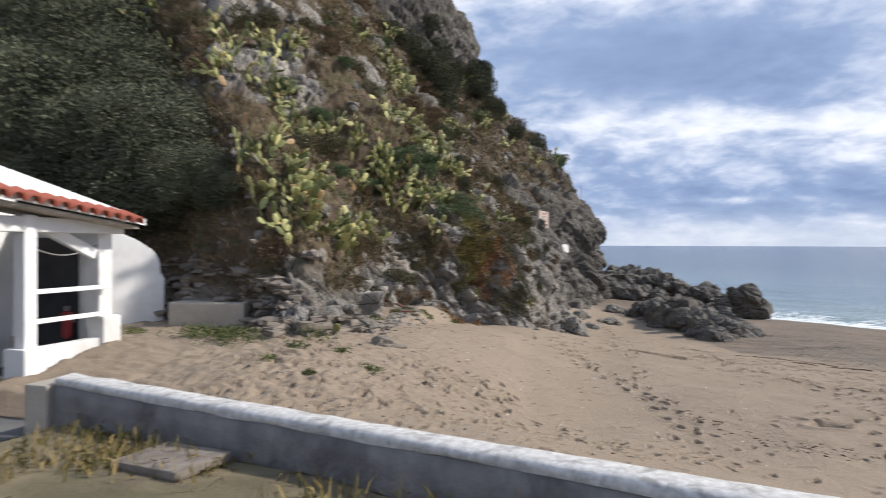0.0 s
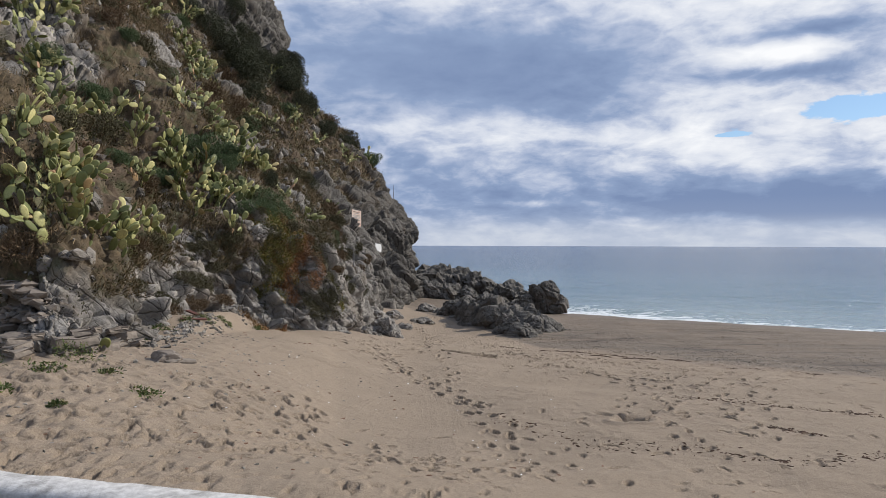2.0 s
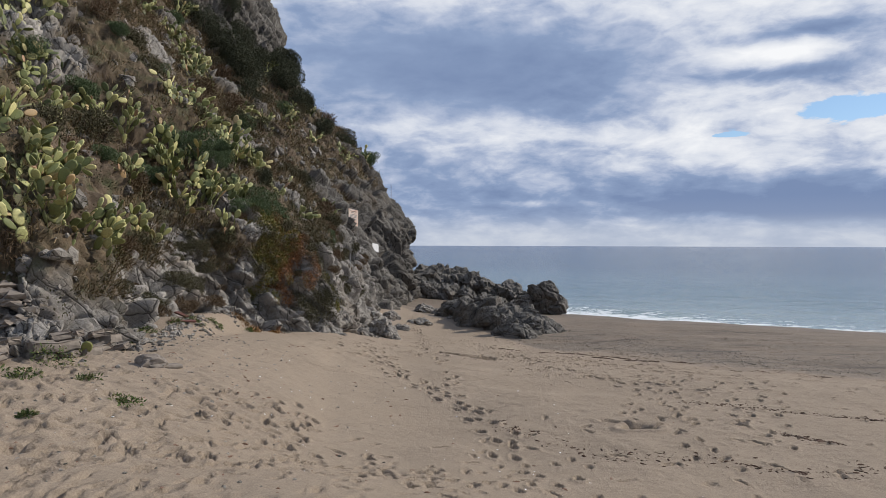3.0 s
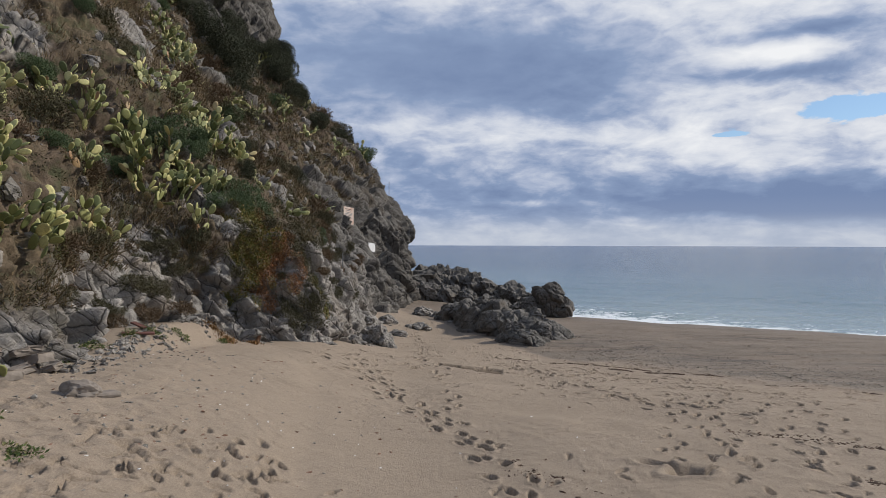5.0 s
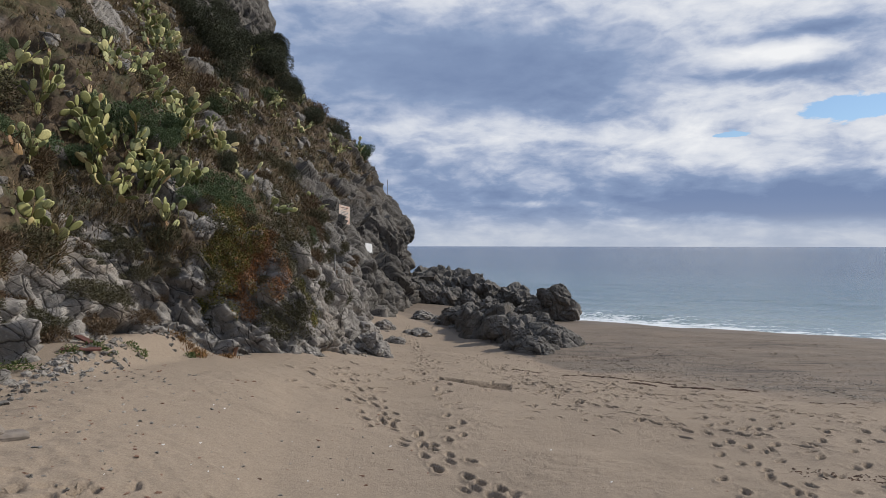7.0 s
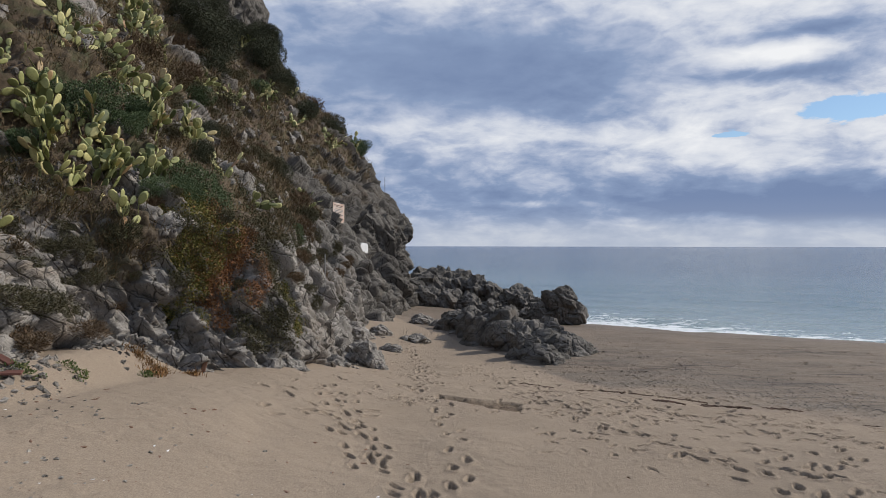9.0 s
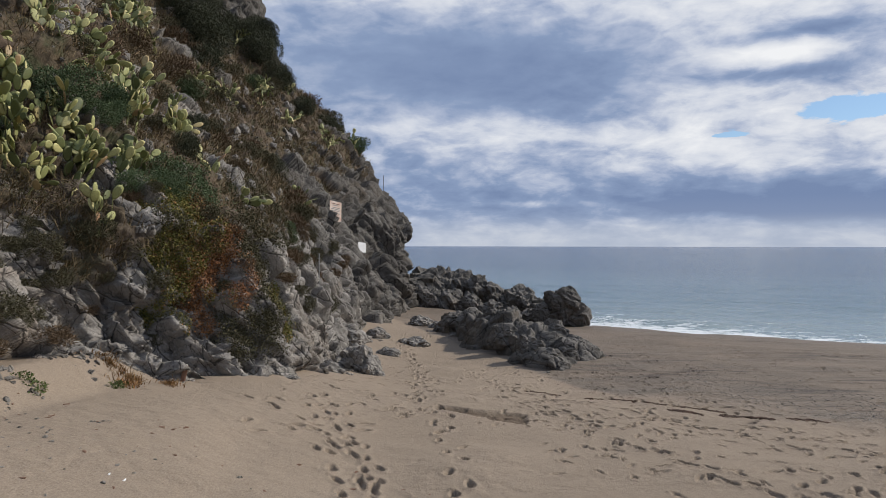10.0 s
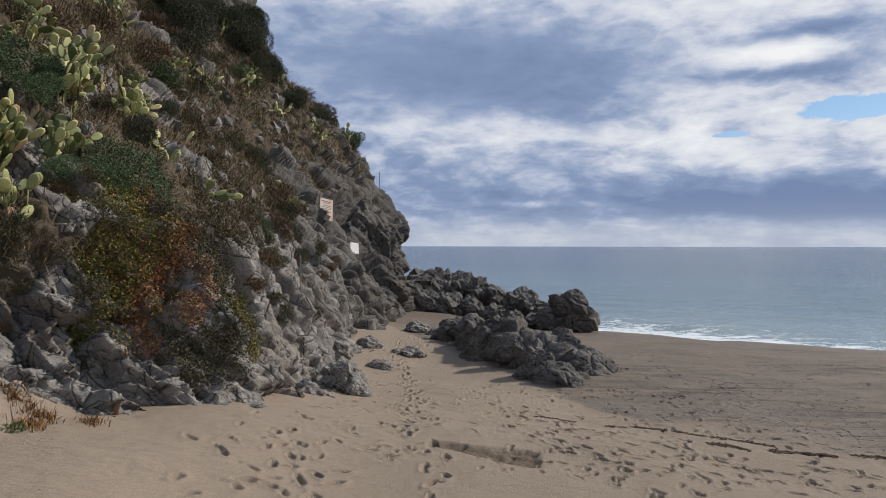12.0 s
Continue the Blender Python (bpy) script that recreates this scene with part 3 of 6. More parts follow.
def footprints(X, Y, xs, ys):
    """Dents of shoes with soft rims, along the tracks that people trod and strewn beside them."""
    D = np.zeros_like(X)
    rng = np.random.RandomState(4)

    def dent(cx, cy, ang, ln=0.11, wd=0.052, depth=0.05):
        r = 0.42
        i0, i1 = np.searchsorted(ys, (cy - r, cy + r))
        j0, j1 = np.searchsorted(xs, (cx - r, cx + r))
        if i1 - i0 < 3 or j1 - j0 < 3:
            return
        dx, dy = X[i0:i1, j0:j1] - cx, Y[i0:i1, j0:j1] - cy
        a, b = dx * math.cos(ang) + dy * math.sin(ang), -dx * math.sin(ang) + dy * math.cos(ang)
        w = wd * (1 + 0.25 * np.tanh(a / ln * 2))
        d = np.sqrt((a / ln) ** 2 + (b / w) ** 2)
        D[i0:i1, j0:j1] += -1.35 * depth * smooth(1.10, 0.62, d) + 0.34 * depth * np.exp(-((d - 1.45) / 0.3) ** 2)

    def track(pts, step=0.36, side=0.11, depth=0.05, sway=0.05):
        for (ax, ay), (bx, by) in zip(pts[:-1], pts[1:]):
            ln = math.hypot(bx - ax, by - ay)
            ang = math.atan2(by - ay, bx - ax)
            for k in range(int(ln / step)):
                t = (k + 0.5) * step / ln
                s = side if k % 2 else -side
                dent(ax + (bx - ax) * t - math.sin(ang) * s + rng.normal(0, sway), ay + (by - ay) * t + math.cos(ang) * s + rng.normal(0, sway),
                     ang + rng.normal(0, 0.2), depth=depth * rng.uniform(0.7, 1.4), ln=rng.uniform(0.095, 0.13), wd=rng.uniform(0.036, 0.048))

    track([(-1.3, 31), (-1.27, 27.8), (-0.9, 25.9), (-0.62, 23.6), (-0.55, 21.5), (-0.42, 19.8), (-0.33, 18.6), (-0.13, 17.8), (0.03, 16.7), (0.1, 15.2), (0.14, 13.4), (0.3, 12.5), (0.52, 11.6), (0.62, 10.5), (0.72, 9.3), (0.75, 7.6)], 0.31, 0.09, 0.06, 0.04)
    track([(-1.0, 26.5), (-0.5, 22.6), (-0.3, 19.4), (0.0, 17.2)], 0.42, 0.16, 0.04, 0.06)
    track([(-1.75, 18.6), (-1.6, 17.4), (-1.25, 16.5), (-1.05, 15.5), (-0.75, 14.5), (-0.2, 13.3), (0.45, 11.6), (0.85, 10.4), (1.2, 9.0), (1.25, 7.6)], 0.30, 0.13, 0.055, 0.06)
    track([(-2.6, 15.4), (-2.2, 16.3), (-1.75, 16.5), (-1.2, 15.9), (-0.7, 14.5), (0.0, 12.9), (0.6, 11.2)], 0.36, 0.12, 0.05, 0.08)
    track([(-2.4, 17.0), (-1.8, 16.3), (-1.2, 15.2), (-0.5, 13.9)], 0.38, 0.15, 0.04, 0.10)
    track([(2.0, 21.2), (2.8, 19.6), (3.8, 18.4), (4.8, 17.7), (5.6, 17.0), (6.1, 15.8), (6.6, 14.8)], 0.38, 0.12, 0.045, 0.09)
    track([(1.0, 22.4), (2.4, 20.2), (4.2, 18.7), (6.6, 17.6), (9.0, 16.8)], 0.36, 0.16, 0.045, 0.12)
    track([(0.6, 20.6), (2.2, 18.6), (4.4, 17.0), (7.6, 15.6), (10.5, 14.6)], 0.40, 0.14, 0.04, 0.12)
    track([(4.3, 15.6), (3.85, 14.7), (3.62, 13.6), (3.1, 12.4), (2.72, 11.7), (2.5, 10.9)], 0.33, 0.11, 0.06, 0.05)
    track([(6.4, 16.8), (5.4, 15.4), (4.55, 14.4), (3.7, 13.2), (3.25, 11.8)], 0.36, 0.12, 0.05, 0.06)
    track([(6.7, 16.5), (4.4, 12.6), (4.35, 11.2), (4.4, 10.6)], 0.37, 0.12, 0.05, 0.08)
    track([(4.4, 12.5), (3.7, 11.8), (3.2, 10.9), (2.7, 10.5)], 0.36, 0.11, 0.055, 0.06)
    track([(3.7, 12.7), (3.6, 11.5), (3.2, 10.8), (3.0, 9.6)], 0.36, 0.11, 0.055, 0.06)
    track([(5.95, 14.2), (5.65, 12.9), (4.55, 11.3), (4.1, 10.4)], 0.38, 0.12, 0.05, 0.08)
    track([(1.7, 21.4), (2.1, 19.2), (2.5, 17.4), (3.0, 15.8), (3.6, 14.2)], 0.34, 0.13, 0.055, 0.09)
    track([(1.3, 20.4), (2.0, 18.2), (2.2, 16.6), (3.4, 15.0), (5.0, 13.6)], 0.36, 0.13, 0.055, 0.10)
    track([(-2.0, 11.0), (-1.4, 9.6), (0.2, 8.0)], 0.42, 0.12, 0.05, 0.1)
    track([(-2.4, 10.4), (-2.0, 9.2), (-1.6, 7.6)], 0.45, 0.12, 0.05, 0.1)
    track([(-2.0, 18.2), (-1.55, 16.4), (-1.15, 15.2), (-0.8, 14.2), (-0.3, 13.0)], 0.27, 0.16, 0.05, 0.09)
    track([(-2.9, 17.2), (-2.2, 16.6), (-1.4, 16.9), (-0.6, 17.4)], 0.36, 0.14, 0.045, 0.12)
    track([(-2.6, 11.0), (-1.8, 9.4), (-0.9, 8.4), (0.1, 7.2)], 0.40, 0.14, 0.05, 0.12)
    for n, x0, x1, y0, y1, dp in ((150, 4.0, 11, 10, 18.5, 0.05), (60, 0.3, 4.5, 7, 12, 0.05), (330, -5.0, -1.6, 6.2, 10.4, 0.05), (220, -5.0, 0.4, 5.6, 8.8, 0.05), (40, -1.2, 0.5, 6.5, 10, 0.04), (230, 0.2, 5.5, 17.5, 25, 0.04), (90, -2.6, 0, 17, 25, 0.045),
                                  (300, 3, 14, 18.0, 30, 0.04), (110, 1.2, 6.5, 14.5, 19.0, 0.045), (70, -1.8, -0.2, 25, 34, 0.05)):
        for _ in range(n):
            dent(rng.uniform(x0, x1), rng.uniform(y0, y1), rng.normal(1.2, 0.8), rng.uniform(0.065, 0.125), rng.uniform(0.024, 0.040), dp * rng.uniform(0.5, 1.35))
    dent(2.62, 10.75, 0.4, 0.26, 0.17, 0.10)
    dent(2.40, 11.0, 2.6, 0.24, 0.09, 0.06)
    return D


def spaced(stops):
    """Coordinates at uneven spacing: (to, step) after the first value."""
    out = [stops[0]]
    for to, step in stops[1:]:
        n = max(1, round((to - out[-1]) / step))
        out += list(np.linspace(out[-1], to, n + 1)[1:])
    return np.array(out)


def make_ground():
    xs = spaced([-3000, (-200, 700), (-30, 42), (-13, 1.5), (-9, 0.25), (-6, 0.08), (-3, 0.035), (6.5, 0.027), (14, 0.05), (26, 0.3), (60, 3), (300, 60), (3000, 900)])
    ys = spaced([-3000, (-200, 700), (-20, 45), (4, 2.4), (5, 0.3), (7, 0.07), (9, 0.035), (20, 0.027), (30, 0.05), (42, 0.2), (80, 3), (400, 60), (4500, 1000)])
    X, Y = np.meshgrid(xs, ys)
    Z = ground_z(X, Y)
    near = np.exp(-((X - 0) / 30) ** 2 - ((Y - 15) / 30) ** 2)
    p = np.stack([X.ravel(), Y.ravel(), 0 * X.ravel()], 1)
    n1 = fbm(p * 0.35, 3, 3).reshape(X.shape)
    n2 = fbm(p * np.array((1.8, 1.8, 1)), 3, 9).reshape(X.shape)
    n3 = fbm(p * 7.0, 3, 12).reshape(X.shape)
    trod = 0.32 + 0.4 * smooth(-0.3, 0.3, n1) + 1.0 * smooth(-0.5, -3.5, X) * smooth(14.0, 10.5, Y)
    Z = Z + near * (0.07 * n1 + 0.016 * n2 * trod + 0.011 * n3 * trod * trod)
    # a furrow across the left of the beach, and the dug hollow with its steep far side
    fur = np.abs((X + 1.9) + 0.35 * (Y - 13.0) * 0.45)
    Z = Z - 0.03 * np.exp(-(fur / 0.3) ** 2) * smooth(9, 10.5, Y) * smooth(18, 15.5, Y)
    cx, cy, ang = 0.60, 18.58, -0.13
    a = (X - cx) * math.cos(ang) + (Y - cy) * math.sin(ang)
    b = -(X - cx) * math.sin(ang) + (Y - cy) * math.cos(ang)
    wide = 0.12 + 0.42 * smooth(-0.72, 0.55, a)
    n4 = value_noise(p * 16.0, 15).reshape(X.shape)
    hole = smooth(0.80, 0.66, np.abs(a) + 0.08 * n2) * smooth(-wide - 0.10, -wide + 0.06, b + 0.04 * n2) * smooth(0.22, 0.08, b + 0.06 * n2 + 0.02 * n3)
    Z = Z - 0.07 * hole + (0.020 * n3 + 0.014 * n4) * hole
    Z = Z + footprints(X, Y, xs, ys) * smooth(wall_line(X) + 0.1, wall_line(X) + 0.5, Y)
    P = np.stack([X, Y, Z], -1)
    me = grid_mesh("ground", P, SAND, {"damp": hole})
    return xs, ys, Z, tagged(new("ground", me), "trampled tan beach sand with footprints, damp and gritty towards the water", "sand", kind="structure")


G_X, G_Y, G_Z, ground = make_ground()


def sand_z(x, y):
    """The height of the finished sand, with its dents."""
    x, y = np.asarray(x, float), np.asarray(y, float)
    j = np.clip(np.searchsorted(G_X, x) - 1, 0, len(G_X) - 2)
    i = np.clip(np.searchsorted(G_Y, y) - 1, 0, len(G_Y) - 2)
    fx, fy = (x - G_X[j]) / (G_X[j + 1] - G_X[j]), (y - G_Y[i]) / (G_Y[i + 1] - G_Y[i])
    return (G_Z[i, j] * (1 - fx) + G_Z[i, j + 1] * fx) * (1 - fy) + (G_Z[i + 1, j] * (1 - fx) + G_Z[i + 1, j + 1] * fx) * fy



def make_sea():
    xs = spaced([-3800, (-300, 700), (-30, 27), (0, 2.0), (40, 0.35), (120, 8), (500, 60), (3800, 700)])
    ys = spaced([20, (30, 0.8), (52, 0.22), (75, 0.8), (150, 5), (500, 50), (4300, 700)])
    X, Y = np.meshgrid(xs, ys)
    p = np.stack([X.ravel(), Y.ravel(), 0 * X.ravel()], 1)
    v = seaward(X, Y)
    u = 0.866 * X - 0.5 * Y
    q = np.stack([u.ravel() * 0.18, v.ravel() * 0.75, 0 * X.ravel()], 1)
    w = fbm(q, 3, 21).reshape(X.shape) * smooth(150, 60, v)
    breaker = np.exp(-((v - 41.6 - 0.6 * fbm(q * 0.4, 2, 5).reshape(X.shape)) / 0.5) ** 2)
    Z = SEA + 0.05 * w * smooth(39.6, 43, v) + 0.13 * breaker * smooth(-0.5, 0.6, w + 0.2)
    me = grid_mesh("sea", np.stack([X, Y, Z], -1), WATER)
    return tagged(new("water", me), "calm grey-blue sea with a thin line of foam along the sand", "sea", kind="structure")


sea = make_sea()


# ---------------------------------------------------------------- cliff
def cliff_x(y, z):
    """The plan of the long face: how far left the slope stands at height z."""
    foot = np.interp(y, [8, 11, 14, 16.5, 17.3, 18.2, 18.9, 19.4, 20.5, 21.6, 22.3, 23.2, 25, 27, 32, 38, 41, 44, 50, 56], [-5.0, -5.0, -5.0, -5.35, -5.15, -4.35, -3.25, -2.8, -2.55, -2.72, -2.65, -2.45, -2.65, -2.8, -2.75, -2.35, -1.95, -1.7, -1.7, -1.7])
    base = np.interp(y, [10, 16, 20, 25, 40], [1.0, 0.9, 0.5, 0.0, -0.3])
    h = np.maximum(z - base, -1.5)
    run = np.interp(h, [-1.5, 0, 2.0, 6, 12, 30], [-0.5, 0, 0.95, 4.55, 9.9, 22.0])
    far = np.interp(h, [-1.5, 0, 3.9, 5.9, 8.5, 10.4, 13, 16.6, 20.6, 30], [0.0, 0, 0.1, 1.7, 3.5, 5.1, 8.0, 9.9, 11.3, 17.0])
    return foot - run + (run - far) * smooth(33, 47, y)


def make_cliff():
    us = spaced([-26, (-8, 0.4), (-2, 0.08), (5, 0.036), (14, 0.028), (24, 0.05), (36, 0.075), (46, 0.16), (70, 1.2)])
    zs = spaced([-1.9, (-0.2, 0.12), (4.4, 0.030), (9, 0.065), (16, 0.10), (27, 0.25)])
    U, Zg = np.meshgrid(us, zs, indexing="ij")
    y0 = np.interp(Zg, [-2, 1.2, 3.5, 6, 12, 30], [9.0, 9.9, 11.5, 13.4, 18.5, 32])
    yn = np.interp(Zg, [-2, 0, 3.2, 5, 7.4, 10.4, 16, 20, 30], [42.5, 43, 44.5, 48, 52, 54, 52.5, 52, 55])
    span = yn - y0
    # along the landward end, then the long face, then round the point
    L = 33.0
    s = U / L
    Yf = y0 + span * np.clip(s, 0, 1)
    Xf = cliff_x(Yf, Zg)
    over0, over1 = np.minimum(U, 0), np.maximum(U - L, 0)
    Xf = Xf + over0 - over1
    Yf = Yf - 0.40 * np.maximum(over0, -5) - 0.04 * over0 + 0.15 * over1
    # round the two corners
    k = np.exp(-0.5 * (np.arange(-3, 3.01, 0.5) / 1.3) ** 2)
    k /= k.sum()
    Xr, Yr = np.zeros_like(Xf), np.zeros_like(Yf)
    for w, d in zip(k, np.arange(-3, 3.01, 0.5)):
        sh = np.clip(us + d * 0.6, us[0], us[-1])
        for c in range(len(zs)):
            Xr[:, c] += w * np.interp(sh, us, Xf[:, c])
            Yr[:, c] += w * np.interp(sh, us, Yf[:, c])
    P = np.stack([Xr, Yr, Zg], -1)
    flat = P.reshape(-1, 3)
    # where bare rock shows: the foot, the point, and ribs in the slope
    y, z = flat[:, 1], flat[:, 2]
    low = np.interp(y, [10, 14, 17, 20, 24, 28, 33, 37, 42, 56], [2.2, 2.6, 3.1, 2.5, 2.8, 3.3, 4.2, 5.5, 6.9, 9.5])
    low = np.where(flat[:, 0] < -6.5 - 0.8 * np.maximum(z - 2.5, 0), np.minimum(low, 2.0), low)
    m1 = fbm(flat * 0.55, 4, 40)
    m2 = fbm(flat * 1.7, 3, 44)
    low = low - 0.7 * np.exp(-((y - 12.2) / 1.6) ** 2)
    rock = smooth(-0.55, 0.45, low - z + (0.6 + 0.5 * smooth(24, 34, y)) * m1 + 0.4 * m2)
    ribs = smooth(0.54, 0.66, fbm((flat @ DIP.T) * np.array((0.6, 0.4, 0.6)), 4, 61))
    rock = np.maximum(rock, ribs * 0.95 * np.maximum(smooth(13.5, 15.0, y), smooth(6.0, 7.5, z)))
    rock = np.maximum(rock, smooth(12.8, 15.0, z + 1.5 * m1) * smooth(35, 39, y))
    # single bare crags in the slope: y, z, half length, half height
    swell = np.zeros(len(flat))
    for cy, cz, ry, rz in ((25.9, 9.9, 1.0, 0.6), (26.2, 6.2, 0.5, 0.5), (28.5, 6.9, 0.5, 0.6), (36.4, 5.4, 1.6, 1.3), (33.8, 10.4, 0.8, 0.7), (18.4, 8.9, 0.7, 0.5), (22.2, 7.6, 0.5, 0.4)):
        k = smooth(1.2, 0.7, np.sqrt(((y - cy) / ry) ** 2 + ((z - cz) / rz) ** 2) + 0.35 * m2) * (flat[:, 0] > -15)
        rock, swell = np.maximum(rock, k), np.maximum(swell, 0.22 * k)
    for cx, cz, rx, rz in ((-10.6, 8.2, 0.8, 0.7), (-9.4, 6.9, 0.5, 0.7), (-12.0, 10.2, 0.9, 0.5)):
        k = smooth(1.2, 0.7, np.sqrt(((flat[:, 0] - cx) / rx) ** 2 + ((z - cz) / rz) ** 2) + 0.35 * m2) * (y < 22)
        rock, swell = np.maximum(rock, k), np.maximum(swell, 0.22 * k)
    n = np.cross(np.gradient(P, axis=0), np.gradient(P, axis=1)).reshape(-1, 3)
    n /= np.linalg.norm(n, axis=1)[:, None] + 1e-9
    if n[len(n) // 2, 0] < 0:
        n = -n
    big = fbm(flat * 0.22, 3, 70)
    beyond = smooth(17, 31, y)
    rel = np.zeros(len(flat))
    here, there = beyond < 1, beyond > 0
    rel[here] = 0.92 * rock_relief(flat[here], 0.66, 3) * (1 - beyond[here])
    rel[there] += 1.55 * rock_relief(flat[there], 1.2, 8, 0.8) * beyond[there]
    clod = cell_noise(flat * 3.5, 120)[2]
    soil = 0.20 * fbm(flat * 1.1, 4, 90) + 0.09 * fbm(flat * 5.0, 3, 95) + 0.08 * clod
    d = 0.30 * big + rock * (0.40 * rel - 0.10) + (1 - rock) * soil + swell + 0.10 * (rock - 0.5)
    # two flat spots that carry the boards
    for cy, cz in ((38.5, 4.2), (38.0, 2.45)):
        k = np.exp(-(((y - cy + 0.9) / 0.8) ** 2 + ((z - cz) / 0.6) ** 2) ** 2) * (flat[:, 0] > -9)
        d = d * (1 - 0.8 * k) - 0.12 * k
    flat2 = flat + n * d[:, None]
    P2 = flat2.reshape(P.shape)
    me = grid_mesh("cliff", P2, CLIFF, {"rock": rock.reshape(P.shape[:2]), "seaward_dark": smooth(24, 38, y + 2.0 * m1).reshape(P.shape[:2])}, smooth_faces=False)
    ob = tagged(new("cliff", me), "steep grey rock headland with dry scrub and soil above its bare jagged foot", "cliff", kind="structure")
    # the ground on top, which closes the headland behind its edge
    top = P2[:, -1, :]
    back = top + np.array((-30.0, 0, 3.0))
    cap = np.stack([top, top * 0.6 + back * 0.4 + np.array((0, 0, 1.5)), back], 1)
    tagged(new("cliff_top", grid_mesh("cliff_top", cap, CLIFF, {"rock": np.zeros(cap.shape[:2]), "seaward_dark": np.zeros(cap.shape[:2])})), "scrub-covered ground on top of the headland", "hilltop", kind="structure")
    return P2, n.reshape(P.shape), rock.reshape(P.shape[:2]), us, zs


CL_P, CL_N, CL_R, CL_U, CL_Z = make_cliff()


def on_cliff(y, z, end=False):
    """The place and normal of the slope at (y, z) on the long face, or at (x, z) on its landward end."""
    c = int(np.clip(np.searchsorted(CL_Z, z), 0, len(CL_Z) - 1))
    col = CL_P[:, c, 0 if end else 1]
    ok = (CL_U < 1) if end else (CL_U > -1) & (CL_U < 36)
    i = int(np.argmin(np.where(ok, np.abs(col - y), 1e9)))
    return Vector(CL_P[i, c]), Vector(CL_N[i, c])


# ---------------------------------------------------------------- rocks
def rock_mesh(name, blobs, seed, mat, detail=5, relief=0.32, size=0.9):
    """One angular rock out of a few grown-together blocks, each cut by chance planes: (x, y, z, rx, ry, rz, turn)."""
    rng = np.random.RandomState(seed)
    verts, faces = [], []
    for x, y, z, rx, ry, rz, turn in blobs:
        bm = bmesh.new()
        bmesh.ops.create_icosphere(bm, subdivisions=detail, radius=1.0)
        v = np.array([w.co for w in bm.verts])
        f = [[w.index for w in g.verts] for g in bm.faces]
        bm.free()
        cut = rng.normal(size=(15, 3)) * np.array((1, 1, 0.8))
        cut /= np.linalg.norm(cut, axis=1)[:, None]
        far = rng.uniform(0.74, 1.02, 15)
        along = np.maximum(v @ cut.T, 1e-3)
        reach = np.minimum((far / along).min(1), 1.12)
        c, s = math.cos(turn), math.sin(turn)
        q = v * reach[:, None] * np.array((rx, ry, rz))
        q = np.stack([q[:, 0] * c - q[:, 1] * s, q[:, 0] * s + q[:, 1] * c, q[:, 2]], 1)
        n = np.stack([v[:, 0] * c - v[:, 1] * s, v[:, 0] * s + v[:, 1] * c, v[:, 2]], 1)
        d = rock_relief(q + np.array((x, y, z)), size, seed, 0.8) * relief * min(rx, ry, rz)
        q = q + n * d[:, None] + np.array((x, y, z))
        off = len(verts)
        verts += list(q)
        faces += [[i + off for i in g] for g in f]
    return mesh_of(name, verts, faces, mat)


def boulder(at, r, seed, label, turn=0.0, mat=None, detail=4, group="", relief=0.32):
    rng = np.random.RandomState(seed)
    rx, ry, rz = r
    blobs = [(0, 0, 0, rx, ry, rz, turn), (rx * 0.45, rng.uniform(-0.3, 0.1) * ry, -0.25 * rz, rx * 0.62, ry * 0.7, rz * 0.72, turn + 0.7)]
    me = rock_mesh("boulder", blobs, seed, mat or ROCK, detail, relief, max(0.35, max(r) * 0.62))
    ob = new("boulder", me)
    ob.location = at
    return tagged(ob, label, "rock", group)


def outcrop(caps, x0, x1, y0, y1, seed, mat, label, step=0.025, relief=0.20):
    """A low rock that rises from the sand as one skin over several swells: (x, y, top, rx, ry, turn)."""
    xs, ys = np.arange(x0, x1, step), np.arange(y0, y1, step)
    X, Y = np.meshgrid(xs, ys)
    Z = np.full(X.shape, -2.0)
    for cx, cy, top, rx, ry, turn in caps:
        a = ((X - cx) * math.cos(turn) + (Y - cy) * math.sin(turn)) / rx
        b = (-(X - cx) * math.sin(turn) + (Y - cy) * math.cos(turn)) / ry
        d = (np.abs(a) ** 2.6 + np.abs(b) ** 2.6) ** (1 / 2.6)
        g = float(ground_z(np.array(cx), np.array(cy)))
        Z = np.maximum(Z, g + (top - g) * (1 - np.clip(d, 0, 3) ** 2.4))
    Z = np.maximum(Z, ground_z(X, Y) - 0.7)
    P = np.stack([X, Y, Z], -1)
    n = np.cross(np.gradient(P, axis=1), np.gradient(P, axis=0)).reshape(-1, 3)
    n /= np.linalg.norm(n, axis=1)[:, None]
    f = P.reshape(-1, 3)
    low = smooth(-0.65, -0.1, (Z - ground_z(X, Y)).ravel())
    f = f + n * (rock_relief(f, 0.7, seed, 0.6) * relief * low)[:, None]
    ob = thing("rock_outcrop", (float(caps[3][0]), float(caps[3][1]), float(caps[3][2])), label, "rock")
    place(grid_mesh("slab", f.reshape(P.shape) - np.array(ob.location), mat, smooth_faces=False), "slab", ob)
    return ob


